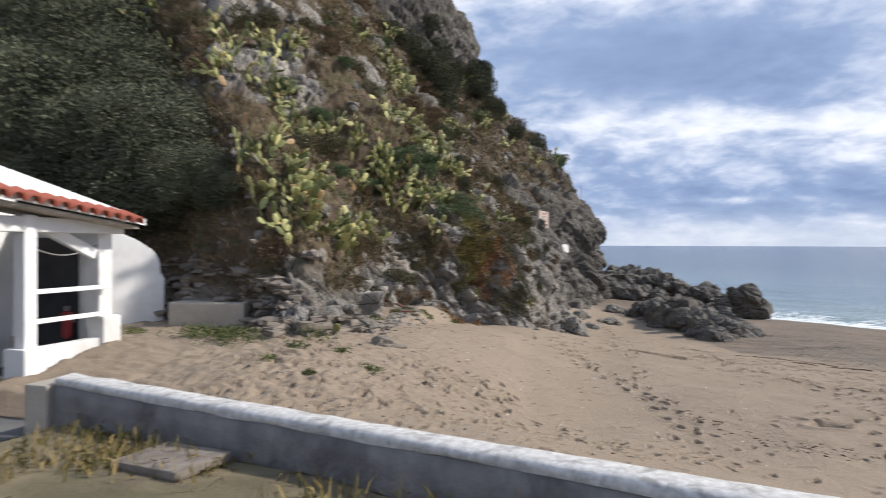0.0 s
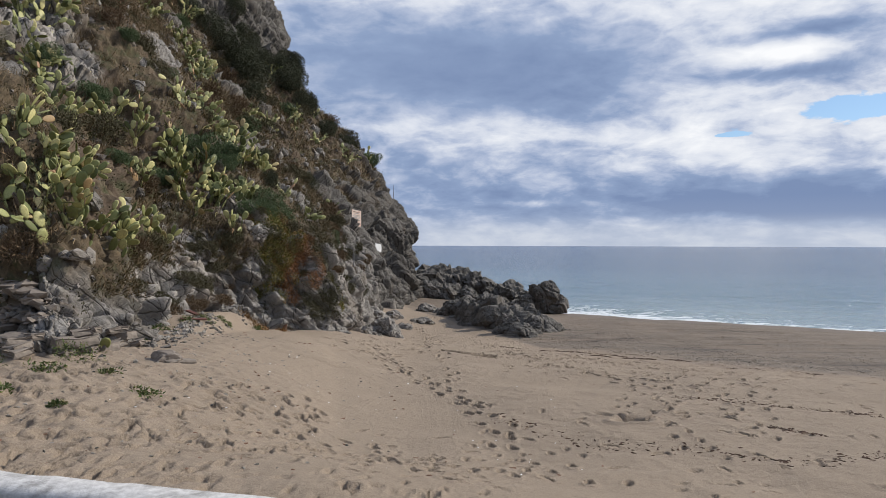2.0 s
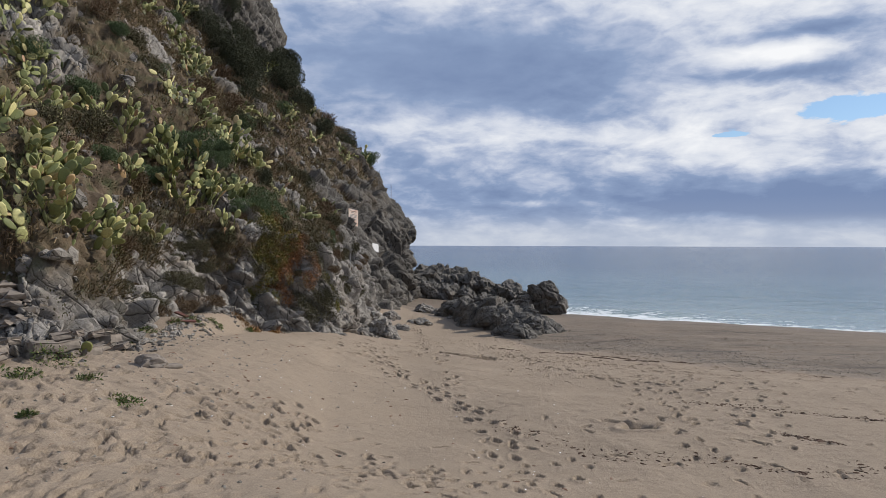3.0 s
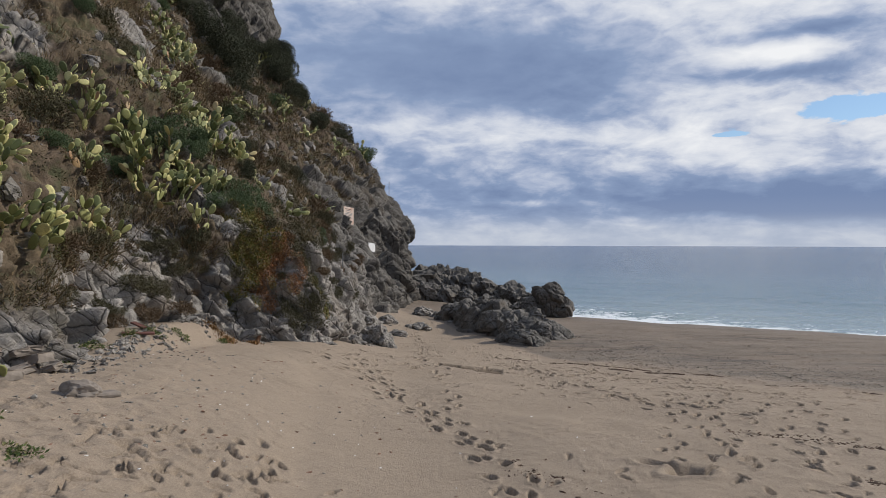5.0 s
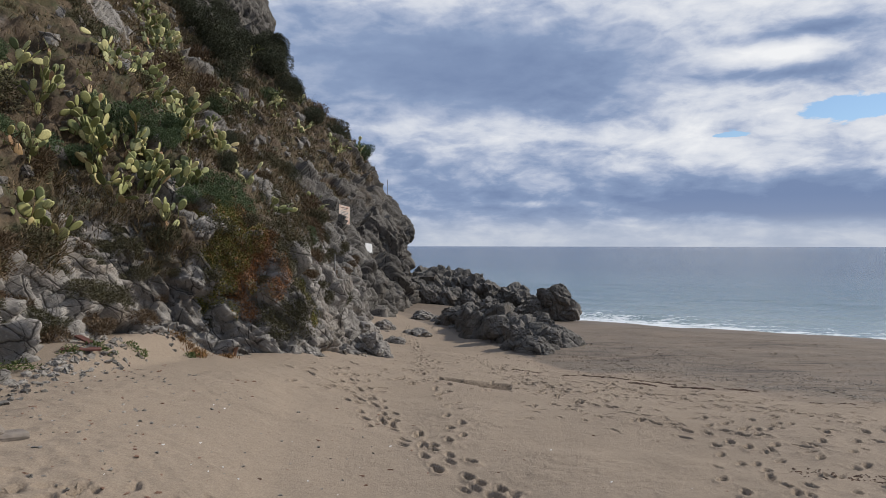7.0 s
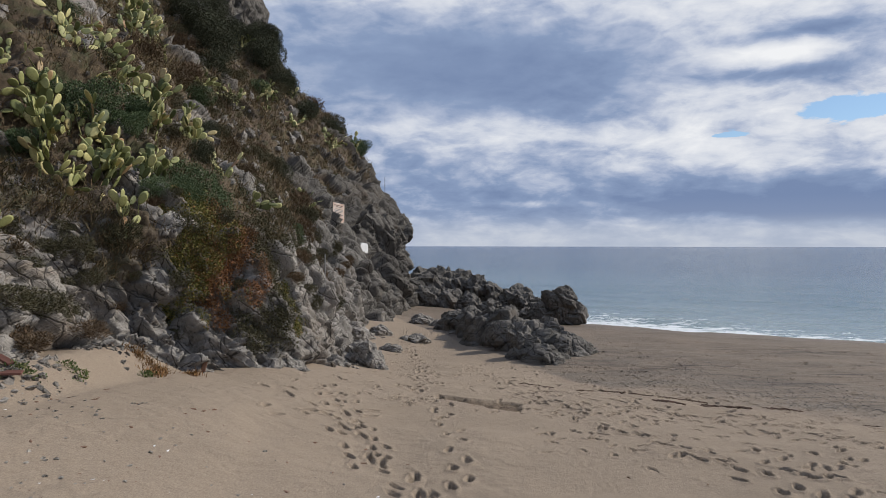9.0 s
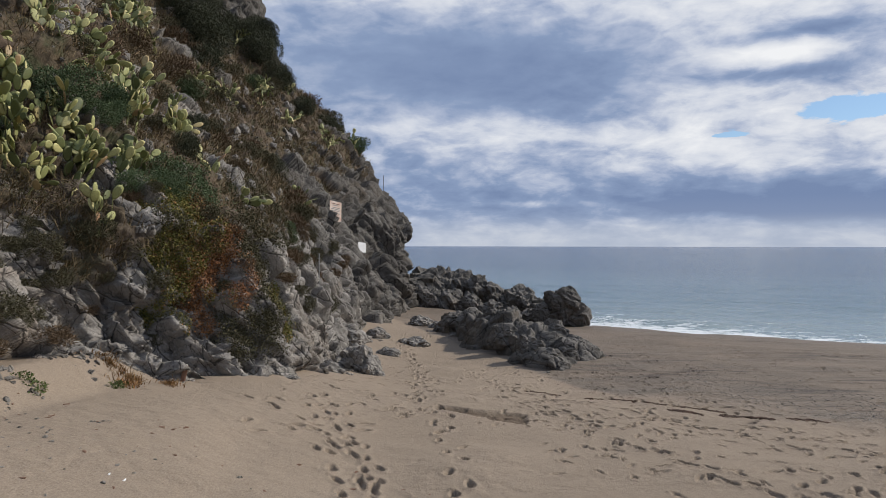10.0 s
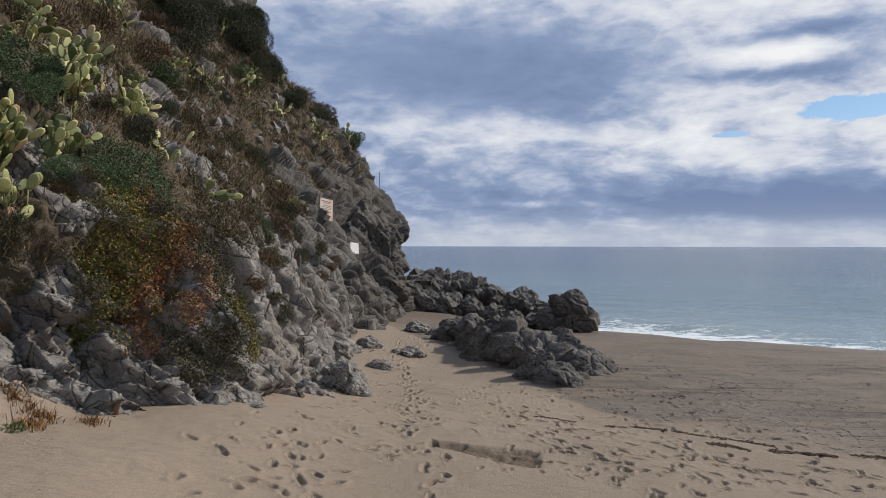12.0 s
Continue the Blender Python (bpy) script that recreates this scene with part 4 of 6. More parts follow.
long_rock = outcrop([(0.35, 32.8, 0.0, 0.9, 0.6, -1.0), (0.95, 31.6, 0.22, 1.1, 0.7, -1.05), (1.2, 30.2, 0.38, 1.3, 0.65, -1.1), (2.0, 28.6, 0.62, 1.9, 1.1, -1.05), (2.75, 26.9, 0.30, 1.6, 1.0, -0.95),
         (2.65, 25.2, -0.10, 1.1, 0.6, -1.0), (3.5, 26.5, 0.02, 0.9, 0.8, -0.7), (1.45, 28.7, 0.10, 1.1, 0.5, -1.1), (2.35, 24.6, -0.36, 0.55, 0.3, -1.0), (2.2, 30.8, 0.25, 1.2, 0.6, -0.9)],
        -1.6, 5.0, 23.4, 35.6, 7, WET_ROCK, "long dark grey foliated rock outcrop lying in the sand", 0.026, 0.24)
for i, (x, y, z, rx, ry, rz) in enumerate([(3.3, 25.7, -0.22, 0.42, 0.34, 0.34), (2.75, 24.9, -0.32, 0.40, 0.30, 0.28), (3.75, 26.5, -0.25, 0.42, 0.36, 0.36), (2.3, 25.6, -0.10, 0.46, 0.36, 0.36),
                                           (3.25, 27.2, 0.10, 0.50, 0.42, 0.36), (1.75, 26.9, 0.00, 0.50, 0.36, 0.38), (0.6, 31.6, -0.08, 0.55, 0.42, 0.40), (0.45, 33.3, -0.30, 0.55, 0.45, 0.40)]):
    blobs = [(0, 0, 0, rx, ry, rz, -0.9 + 0.2 * i), (rx * 0.4, -0.3 * ry, -0.2 * rz, rx * 0.6, ry * 0.7, rz * 0.7, 0.4 * i)]
    place(rock_mesh("block", blobs, 300 + i, WET_ROCK, 4, 0.28, 0.4), "block", long_rock, Matrix.Translation(Vector((x, y, z)) - long_rock.location))
boulder((4.25, 26.9, -0.52), (0.46, 0.40, 0.30), 12, "small dark rock beside the outcrop in the sand", 0.3, WET_ROCK)

RIDGE = [  # x, y, z, rx, ry, rz of the rocks that run out from the point
    (-1.9, 43.2, 0.0, 1.0, 0.9, 1.0), (-1.0, 44.8, 0.45, 1.3, 1.1, 1.25), (0.0, 45.6, 0.45, 0.9, 0.9, 1.0), (0.7, 45.2, 0.15, 1.1, 1.0, 1.25), (1.9, 44.8, -0.10, 1.0, 0.9, 1.0), (2.8, 44.6, -0.35, 0.9, 0.8, 0.85),
    (3.7, 44.2, -0.60, 0.8, 0.75, 0.72), (4.6, 46.6, -0.40, 0.9, 0.8, 0.62), (-0.9, 42.0, -0.15, 0.85, 0.75, 0.70), (0.3, 42.3, -0.30, 0.8, 0.7, 0.75), (1.5, 42.3, -0.55, 0.75, 0.65, 0.6),
    (2.5, 41.8, -0.75, 0.65, 0.55, 0.5), (4.5, 42.6, -0.55, 0.8, 0.7, 0.72), (5.0, 41.3, -0.80, 0.6, 0.55, 0.5), (3.5, 41.2, -0.90, 0.6, 0.5, 0.42), (4.3, 40.6, -0.95, 0.5, 0.45, 0.40)]
for i, (x, y, z, rx, ry, rz) in enumerate(RIDGE):
    boulder((x, y, z), (rx, ry, rz), 20 + i, "dark jagged shore rock running out from the headland", 0.3 * i, WET_ROCK, 4, "rocks off the point")


def shore_boulder():
    """The large wedge at the water: a steep slab on its lower neighbour."""
    blobs = [(0.05, 0, 0.0, 0.92, 0.85, 1.0, -0.5), (0.62, -0.1, -0.32, 0.70, 0.65, 0.66, -0.2), (-0.55, 0.2, -0.30, 0.55, 0.55, 0.62, 0.5)]
    ob = new("boulder", rock_mesh("boulder", blobs, 54, WET_ROCK, 5, 0.30, 0.9))
    ob.location = (5.75, 39.7, -0.42)
    return tagged(ob, "large dark upright boulder at the water's edge", "rock")


shore_boulder()
boulder((4.85, 39.9, -0.62), (0.55, 0.5, 0.5), 52, "dark rounded boulder beside the large one on the wet sand", 0.4, WET_ROCK)
FOOT = [  # rocks lying in the sand near the foot of the cliff
    (-1.85, 22.7, -0.02, 0.42, 0.32, 0.42), (-1.62, 22.4, -0.20, 0.24, 0.2, 0.32), (-2.25, 22.9, 0.0, 0.34, 0.26, 0.28), (-2.3, 24.6, -0.12, 0.42, 0.28, 0.26),
    (-0.95, 29.0, -0.50, 0.44, 0.34, 0.27), (-1.35, 29.1, -0.50, 0.22, 0.18, 0.13), (-1.6, 26.4, -0.40, 0.36, 0.22, 0.18), (-0.95, 35.4, -0.60, 0.55, 0.42, 0.34),
    (-0.35, 34.7, -0.68, 0.36, 0.3, 0.26), (-2.25, 29.6, -0.30, 0.45, 0.35, 0.26), (-2.6, 26.5, -0.05, 0.32, 0.3, 0.26), (-2.5, 21.7, 0.0, 0.35, 0.3, 0.26),
    (-3.3, 19.0, 0.30, 0.32, 0.28, 0.28), (-2.9, 19.5, 0.2, 0.34, 0.28, 0.27)]
for i, (x, y, z, rx, ry, rz) in enumerate(FOOT):
    boulder((x, y, z), (rx, ry, rz), 70 + i, "grey rock half buried in the sand near the cliff", 0.5 * i, ROCK, 4, "rocks in the sand")


# ---------------------------------------------------------------- plants
def pad_meshes():
    out = []
    for w in (0.56, 0.64, 0.48):
        n = 10
        verts = [(0, 0.022, 0.52), (0, -0.022, 0.52)]
        for ring, (r, th) in enumerate(((0.72, 0.021), (1.0, 0.0), (0.72, -0.021))):
            for k in range(n):
                a = 2 * math.pi * k / n
                egg = 0.5 - 0.5 * math.cos(a) * r
                wide = math.sin(a) * w * 0.5 * r * (0.82 + 0.36 * egg)
                verts.append((wide, th, 0.52 - 0.5 * r * math.cos(a) - 0.02))
        A, B, C = 2, 2 + n, 2 + 2 * n
        faces = []
        for k in range(n):
            j = (k + 1) % n
            faces += [(0, A + j, A + k), (A + k, A + j, B + j, B + k), (B + k, B + j, C + j, C + k), (1, C + k, C + j)]
        out.append(mesh_of("pad", verts, faces, PAD, True))
    return out


PADS = pad_meshes()


def cactus(at, size, seed, normal):
    """A prickly pear: upright chains of flat pads that branch from the rim of the one below."""
    rng = random.Random(seed)
    ob = thing("prickly_pear", at - normal * 0.06, "sprawling prickly pear cactus with yellow-green pads on the slope", "cactus", "prickly pears on the slope")
    count = [0]
    cap = int(10 + 34 * size)
    far = 1.15 if at.y > 26 else 1.0

    def grow(m, ln, level):
        if count[0] >= cap:
            return
        count[0] += 1
        place(rng.choice(PADS), "pad", ob, m @ Matrix.Diagonal((ln * rng.uniform(0.88, 1.08), ln * 0.9, ln, 1)))
        if level >= (2 if size < 0.45 else 3):
            return
        for side in rng.sample((-62, -34, -8, 12, 36, 60), rng.choice((1, 2, 2, 3) if level < 2 else (1, 1, 2))):
            rim = Matrix.Translation((math.sin(radians(side)) * 0.27 * ln, 0, ln * (0.50 + 0.45 * math.cos(radians(side)))))
            grow(m @ rim @ pose(0, 0, 0, rng.uniform(-22, 22), side * 0.75, rng.uniform(-60, 60)), ln * rng.uniform(0.8, 1.02), level + 1)

    while count[0] < cap:
        r = 0.62 * size * math.sqrt(rng.random())
        a = rng.uniform(0, 6.28)
        off = Vector((math.cos(a) * r * 0.6, math.sin(a) * r * 1.2, 0))
        off.z = -(off.x * normal.x + off.y * normal.y) / max(0.35, normal.z)
        off.z = max(-0.6 * size, min(0.6 * size, off.z))
        grow(Matrix.Translation(off) @ pose(0, 0, 0, rng.uniform(-30, 30), rng.uniform(-40, 40), rng.uniform(0, 180)), rng.uniform(0.24, 0.33) * far, 0)
    return ob


LOW_CACTI = [  # y, z, size along the lower, nearer part of the face
    (12.2, 4.35, 0.5), (12.3, 3.7, 1.0), (12.5, 3.25, 0.9), (12.9, 3.45, 0.5), (11.8, 3.05, 0.45), (12.2, 3.95, 0.5), (13.1, 3.85, 0.55), (13.2, 2.85, 0.4), (13.7, 2.55, 0.5), (15.3, 2.78, 0.4), (18.2, 4.1, 0.75), (17.8, 3.45, 0.75),
    (19.2, 3.9, 0.45), (18.1, 4.4, 0.4), (15.8, 3.8, 0.25), (18.65, 4.58, 0.35), (18.1, 4.3, 0.5), (17.7, 3.85, 0.4), (18.7, 4.1, 0.4), (18.5, 3.8, 0.35), (18.2, 3.5, 0.3), (19.5, 4.05, 0.35),
    (12.0, 3.45, 0.7), (12.65, 3.1, 0.6), (12.4, 3.5, 0.7), (12.1, 3.2, 0.6), (17.85, 2.78, 0.2), (21.7, 4.04, 0.12), (22.0, 3.34, 0.12), (31.5, 3.84, 0.3)]
MID_CACTI = [
    (17.9, 8.25, 1.0), (17.2, 7.55, 0.6), (18.3, 8.3, 0.5), (16.7, 6.6, 0.95), (17.0, 6.3, 0.6), (16.1, 5.4, 0.6), (17.6, 5.4, 0.9), (17.7, 5.1, 0.6), (15.2, 5.0, 0.75), (18.5, 6.0, 0.7),
    (20.1, 6.6, 0.85), (19.6, 6.0, 0.8), (22.3, 6.2, 1.0), (21.0, 5.45, 0.75), (20.3, 5.95, 0.5), (22.1, 6.7, 0.45), (20.25, 4.9, 0.6), (23.5, 5.9, 0.75), (21.3, 5.5, 0.5), (21.7, 4.98, 0.4),
    (22.7, 4.94, 0.3), (18.5, 5.25, 0.4), (19.8, 6.5, 0.6), (17.6, 8.45, 0.6)]
FAR_CACTI = [
    (33.6, 11.4, 1.3), (30.5, 9.7, 1.2), (31.1, 9.1, 1.1), (31.8, 8.7, 0.8), (33.2, 12.95, 1.2), (36.0, 14.9, 1.4), (33.5, 12.1, 0.9), (34.3, 8.4, 0.7), (35.6, 8.6, 0.8), (43.4, 11.0, 1.2),
    (38.3, 9.2, 0.8), (43.1, 8.1, 0.7), (45.0, 8.1, 0.7), (30.9, 13.3, 1.1), (32.8, 10.8, 1.2), (28.1, 9.0, 0.7), (32.3, 8.3, 0.5), (41.0, 10.4, 0.7), (40.4, 8.8, 0.55), (42.1, 13.1, 0.7),
    (41.9, 7.9, 0.6), (29.6, 10.4, 1.0)]
for i, (y, z, s) in enumerate(LOW_CACTI + MID_CACTI + FAR_CACTI):
    p, n = on_cliff(y, z)
    cactus(p, s, 100 + i, n)
for i, (x, z, s) in enumerate([(-7.35, 4.5, 0.4), (-10.4, 8.25, 1.0), (-12.5, 7.3, 0.6), (-15.5, 9.5, 1.3), (-17.4, 10.6, 1.3), (-19.2, 11.0, 1.0), (-14.4, 9.3, 0.9), (-9.3, 6.5, 0.8), (-13.4, 8.2, 0.7)]):
    p, n = on_cliff(x, z, True)
    cactus(p, s, 180 + i, n)


def leaf_mesh(name, lumps, count, leaf, seed, mat, slim=1.0, lift=0.25):
    """A crown of single leaves on and in a few lumps: (x, y, z, rx, ry, rz)."""
    rng = np.random.RandomState(seed)
    w = np.array([l[3] * l[4] * l[5] for l in lumps]) ** 0.67
    pick = rng.choice(len(lumps), count, p=w / w.sum())
    L = np.array(lumps)[pick]
    d = rng.normal(size=(count, 3))
    d /= np.linalg.norm(d, axis=1)[:, None]
    r = rng.uniform(0.45, 1.0, count) ** 0.45
    r *= 1 + 0.16 * value_noise(d * 2.7 + pick[:, None] * 3.1, seed)
    c = L[:, :3] + d * L[:, 3:] * r[:, None]
    ax = d + 0.9 * rng.normal(size=(count, 3)) + np.array((0, 0, lift))
    ax /= np.linalg.norm(ax, axis=1)[:, None]
    side = np.cross(ax, rng.normal(size=(count, 3)))
    side /= np.linalg.norm(side, axis=1)[:, None]
    ln = leaf * rng.uniform(0.6, 1.35, count)[:, None]
    sd = side * ln * 0.32 * slim
    P = np.stack([c, c + ax * ln * 0.5 + sd, c + ax * ln, c + ax * ln * 0.5 - sd], 1).reshape(-1, 3)
    F = np.arange(count * 4).reshape(-1, 4)
    me = bpy.data.meshes.new(name)
    me.vertices.add(len(P))
    me.vertices.foreach_set("co", P.reshape(-1).astype(np.float32))
    me.loops.add(F.size)
    me.loops.foreach_set("vertex_index", F.reshape(-1).astype(np.int32))
    me.polygons.add(len(F))
    me.polygons.foreach_set("loop_start", np.arange(0, F.size, 4, dtype=np.int32))
    me.update(calc_edges=True)
    me.materials.append(mat)
    return me


def stem_mesh(seed, n=6, reach=0.6, thick=0.03):
    rng = np.random.RandomState(seed)
    verts, faces = [], []
    for _ in range(n):
        a, out = rng.uniform(0, 6.28), rng.uniform(0.3, 1.0) * reach
        pts = [np.array((0.0, 0, -0.25)), np.array((math.cos(a) * out * 0.45, math.sin(a) * out * 0.45, reach * 0.5)), np.array((math.cos(a) * out, math.sin(a) * out, reach * rng.uniform(0.8, 1.2)))]
        for k, p in enumerate(pts):
            for q in range(4):
                b = q * math.pi / 2
                verts.append(p + np.array((math.cos(b), math.sin(b), 0)) * thick * (1 - 0.4 * k))
        o = len(verts) - 12
        for k in (0, 4):
            for q in range(4):
                faces.append((o + k + q, o + k + (q + 1) % 4, o + k + 4 + (q + 1) % 4, o + k + 4 + q))
    return mesh_of("stem", verts, faces, BARK)


def lumps_of(seed, n, spread, r, flat=0.8):
    rng = np.random.RandomState(seed)
    out = [(0, 0, 0.35 * r, r, r, r * flat)]
    for _ in range(n):
        a, d = rng.uniform(0, 6.28), spread * rng.uniform(0.5, 1.0)
        k = rng.uniform(0.45, 0.8)
        out.append((math.cos(a) * d, math.sin(a) * d, rng.uniform(-0.1, 0.75) * r, r * k, r * k, r * k * flat))
    return out


SHRUB_KINDS = {}


def shrub_kind(key, n, mat, seeds, count, leaf, spread, flat, slim=1.0, lift=0.25):
    SHRUB_KINDS[key] = [(leaf_mesh("crown", lumps_of(s, n, spread, 1.0, flat), count, leaf, s, mat, slim, lift), stem_mesh(s, 7, 0.8, 0.035)) for s in seeds]


shrub_kind("dark", 10, LEAF_DARK, (1, 2, 3), 30000, 0.062, 0.95, 0.95, 0.8)
shrub_kind("deep", 10, LEAF_DEEP, (12, 13, 14), 16000, 0.09, 0.95, 0.95, 0.6)
shrub_kind("green", 6, LEAF_GREEN, (4, 5), 7000, 0.085, 0.75, 0.72, 0.8, 0.5)
shrub_kind("olive", 5, LEAF_OLIVE, (6, 7, 8), 3000, 0.18, 0.8, 0.75, 0.35, 0.6)
shrub_kind("brown", 5, LEAF_BROWN, (9, 10, 11), 1900, 0.30, 0.8, 0.70, 0.22, 0.7)


def shrub(kind, at, r, seed, label, category="shrub", group="", stretch=1.0, name="shrub"):
    rng = random.Random(seed)
    crown, stem = SHRUB_KINDS[kind][seed % len(SHRUB_KINDS[kind])]
    ob = thing(name, at, label, category, group)
    ob.rotation_euler = (0, 0, rng.uniform(0, 6.28))
    ob.scale = (r, r, r * stretch)
    place(crown, "crown", ob)
    place(stem, "stem", ob)
    return ob


GREEN = [(19.1, 5.15, 0.48), (18.6, 5.4, 0.28), (16.5, 4.1, 0.42), (15.5, 4.25, 0.28), (17.1, 7.05, 0.34), (17.8, 6.4, 0.4), (19.5, 3.66, 0.30), (19.9, 5.2, 0.38), (19.4, 4.8, 0.3), (17.9, 4.4, 0.3),
         (18.9, 3.6, 0.26), (19.9, 8.4, 0.28), (22.4, 8.2, 0.3), (22.2, 3.75, 0.2), (19.3, 3.55, 0.24), (23.9, 2.65, 0.24), (23.5, 2.8, 0.2)]
for i, (y, z, r) in enumerate(GREEN):
    p, n = on_cliff(y, z)
    shrub("green", p + n * 0.12 * r, r, 30 + i, "rounded dense green shrub growing on the slope", group="green shrubs")
DARK = [(37.5, 14.35, 0.85), (36.9, 15.2, 0.7), (37.8, 12.9, 0.95), (37.9, 11.7, 0.95), (36.2, 10.3, 0.75), (43.0, 12.9, 0.85), (44.8, 13.9, 0.8), (43.0, 11.5, 0.75), (41.5, 14.1, 0.75), (42.6, 13.9, 0.6),
        (45.6, 14.6, 0.75), (42.9, 10.0, 0.6), (44.8, 9.6, 0.5), (47.0, 9.5, 0.42), (35.6, 6.5, 0.55), (35.2, 5.9, 0.45), (40.6, 16.4, 0.65), (41.4, 15.3, 0.65), (26.4, 5.9, 0.3), (21.4, 4.5, 0.28)]
for i, (y, z, r) in enumerate(DARK):
    p, n = on_cliff(y, z)
    shrub("deep", p + n * (0.25 if z > 11 else -0.1) * r, r, 60 + i, "tall dark evergreen shrub on the steep slope", group="dark shrubs on the slope", stretch=1.1)
HEDGE = [(-8.0, 3.7, 0.5), (-8.7, 3.9, 0.75), (-9.2, 3.7, 0.8), (-10.0, 4.6, 1.2), (-10.2, 3.6, 1.3), (-11.7, 5.5, 1.3), (-11.6, 4.2, 1.5), (-13.5, 6.5, 1.5), (-13.4, 5.0, 1.7),
         (-15.4, 7.6, 1.6), (-15.5, 6.0, 1.8), (-17.6, 8.4, 1.8), (-17.6, 6.4, 1.9), (-12.6, 3.0, 1.3)]
for i, (x, z, r) in enumerate(HEDGE):
    p, n = on_cliff(x, z, True)
    shrub("dark", p + n * 0.35 * r, r, 90 + i, "dense dark green evergreen bush on the bank behind the hut", "bush", "bushes behind the hut")


CLEFTS = [(13.6, 1.75, 0.2), (14.1, 2.2, 0.26), (14.6, 1.6, 0.24), (15.1, 1.9, 0.34), (15.3, 1.35, 0.26), (15.8, 1.75, 0.36), (16.1, 2.3, 0.38), (16.3, 1.3, 0.28), (16.7, 1.7, 0.30), (16.9, 2.1, 0.26),
          (17.7, 1.75, 0.2), (18.0, 2.2, 0.2), (20.7, 1.35, 0.22), (21.1, 1.9, 0.26), (22.2, 1.6, 0.22), (23.3, 2.2, 0.3)]
for i, (y, z, r) in enumerate(CLEFTS):
    p, n = on_cliff(y, z)
    kind = ("olive", "brown", "olive")[i % 3]
    shrub(kind, p + n * 0.04, 0.78 * r, 700 + i, "withered brown scrub rooted in the rock" if kind == "brown" else "grey-olive scrub rooted in a cleft of the rock", "shrub", "scrub in the rock", 0.75)


def soil_points(count, seed, ymin, ymax, zmax, rock_max=0.35):
    """Random places on the earthy parts of the slope."""
    rng = np.random.RandomState(seed)
    ok = (CL_R < rock_max) & (CL_P[..., 2] < zmax) & (CL_P[..., 2] > 1.2) & (CL_P[..., 1] > ymin) & (CL_P[..., 1] < ymax)
    i, j = np.nonzero(ok)
    du, dz = np.gradient(CL_U)[i], np.gradient(CL_Z)[j]
    w = du * dz
    k = rng.choice(len(i), count, p=w / w.sum())
    return CL_P[i[k], j[k]], CL_N[i[k], j[k]]


P, N_ = soil_points(250, 5, 10, 50, 19, 0.5)
for i in range(len(P)):
    kind = ("olive", "brown", "olive", "brown", "olive", "olive", "brown", "green")[i % 8]
    words = {"olive": "low grey-olive scrub bush on the slope", "brown": "withered brown scrub tuft on the slope", "green": "small green bush on the slope"}[kind]
    far = 1 + 0.025 * max(0, P[i][1] - 16)
    shrub(kind, Vector(P[i]) - Vector(N_[i]) * 0.02, random.Random(i).uniform(0.20, 0.44) * far, 200 + i, words, group="scrub on the slope")


# tufts that cling to the bare rock
ok = (CL_R > 0.6) & (CL_P[..., 2] < 6.5) & (CL_P[..., 2] > 1.0) & (CL_P[..., 1] > 12.5) & (CL_P[..., 1] < 31) & ((CL_P[..., 0] > -6.3) | (CL_P[..., 2] > 2.6))
ri, rj = np.nonzero(ok)
pick = np.random.RandomState(71).choice(len(ri), 90, p=(np.gradient(CL_U)[ri] * np.gradient(CL_Z)[rj]) / (np.gradient(CL_U)[ri] * np.gradient(CL_Z)[rj]).sum())
for i, k in enumerate(pick):
    kind = ("olive", "olive", "brown", "olive", "brown")[i % 5]
    words = {"olive": "small grey-olive tuft in a crack of the rock", "brown": "withered brown tuft in a crack of the rock", "green": "small green tuft in a crack of the rock"}[kind]
    p, n = CL_P[ri[k], rj[k]], CL_N[ri[k], rj[k]]
    shrub(kind, Vector(p) - Vector(n) * 0.03, random.Random(i).uniform(0.10, 0.25) * (1 + 0.03 * max(0, p[1] - 16)), 600 + i, words, "tuft", "tufts on the rock", name="rock_tuft")


def blades_mesh(name, pts, nrm, per, length, width, seed, mat, lean=0.6, spread=0.12):
    rng = np.random.RandomState(seed)
    c = np.repeat(pts, per, 0) + rng.normal(size=(len(pts) * per, 3)) * np.array((spread, spread, spread * 0.3))
    n = np.repeat(nrm, per, 0)
    m = len(c)
    up = np.array((0, 0, 1.0)) + lean * rng.normal(size=(m, 3)) + 0.35 * n
    up /= np.linalg.norm(up, axis=1)[:, None]
    up[:, 2] = np.abs(up[:, 2])
    ln = (length * rng.uniform(0.5, 1.4, m) * np.repeat(rng.uniform(0.6, 1.3, len(pts)), per))[:, None]
    side = np.cross(up, rng.normal(size=(m, 3)))
    side = side / np.linalg.norm(side, axis=1)[:, None] * width
    bend = 0.3 * ln * rng.normal(size=(m, 3)) - np.array((0, 0, 1.0)) * ln * 0.2
    V = np.stack([c - side - n * 0.03, c + side - n * 0.03, c + up * ln * 0.55 + side * 0.7, c + up * ln * 0.55 - side * 0.7, c + up * ln + bend], 1).reshape(-1, 3)
    o = np.arange(m) * 5
    loops = np.stack([o, o + 1, o + 2, o + 3, o + 3, o + 2, o + 4], 1).reshape(-1)
    starts = np.stack([np.arange(m) * 7, np.arange(m) * 7 + 4], 1).reshape(-1)
    me = bpy.data.meshes.new(name)
    me.vertices.add(len(V))
    me.vertices.foreach_set("co", V.reshape(-1).astype(np.float32))
    me.loops.add(len(loops))
    me.loops.foreach_set("vertex_index", loops.astype(np.int32))
    me.polygons.add(len(starts))
    me.polygons.foreach_set("loop_start", starts.astype(np.int32))
    me.update(calc_edges=True)
    me.materials.append(mat)
    return me


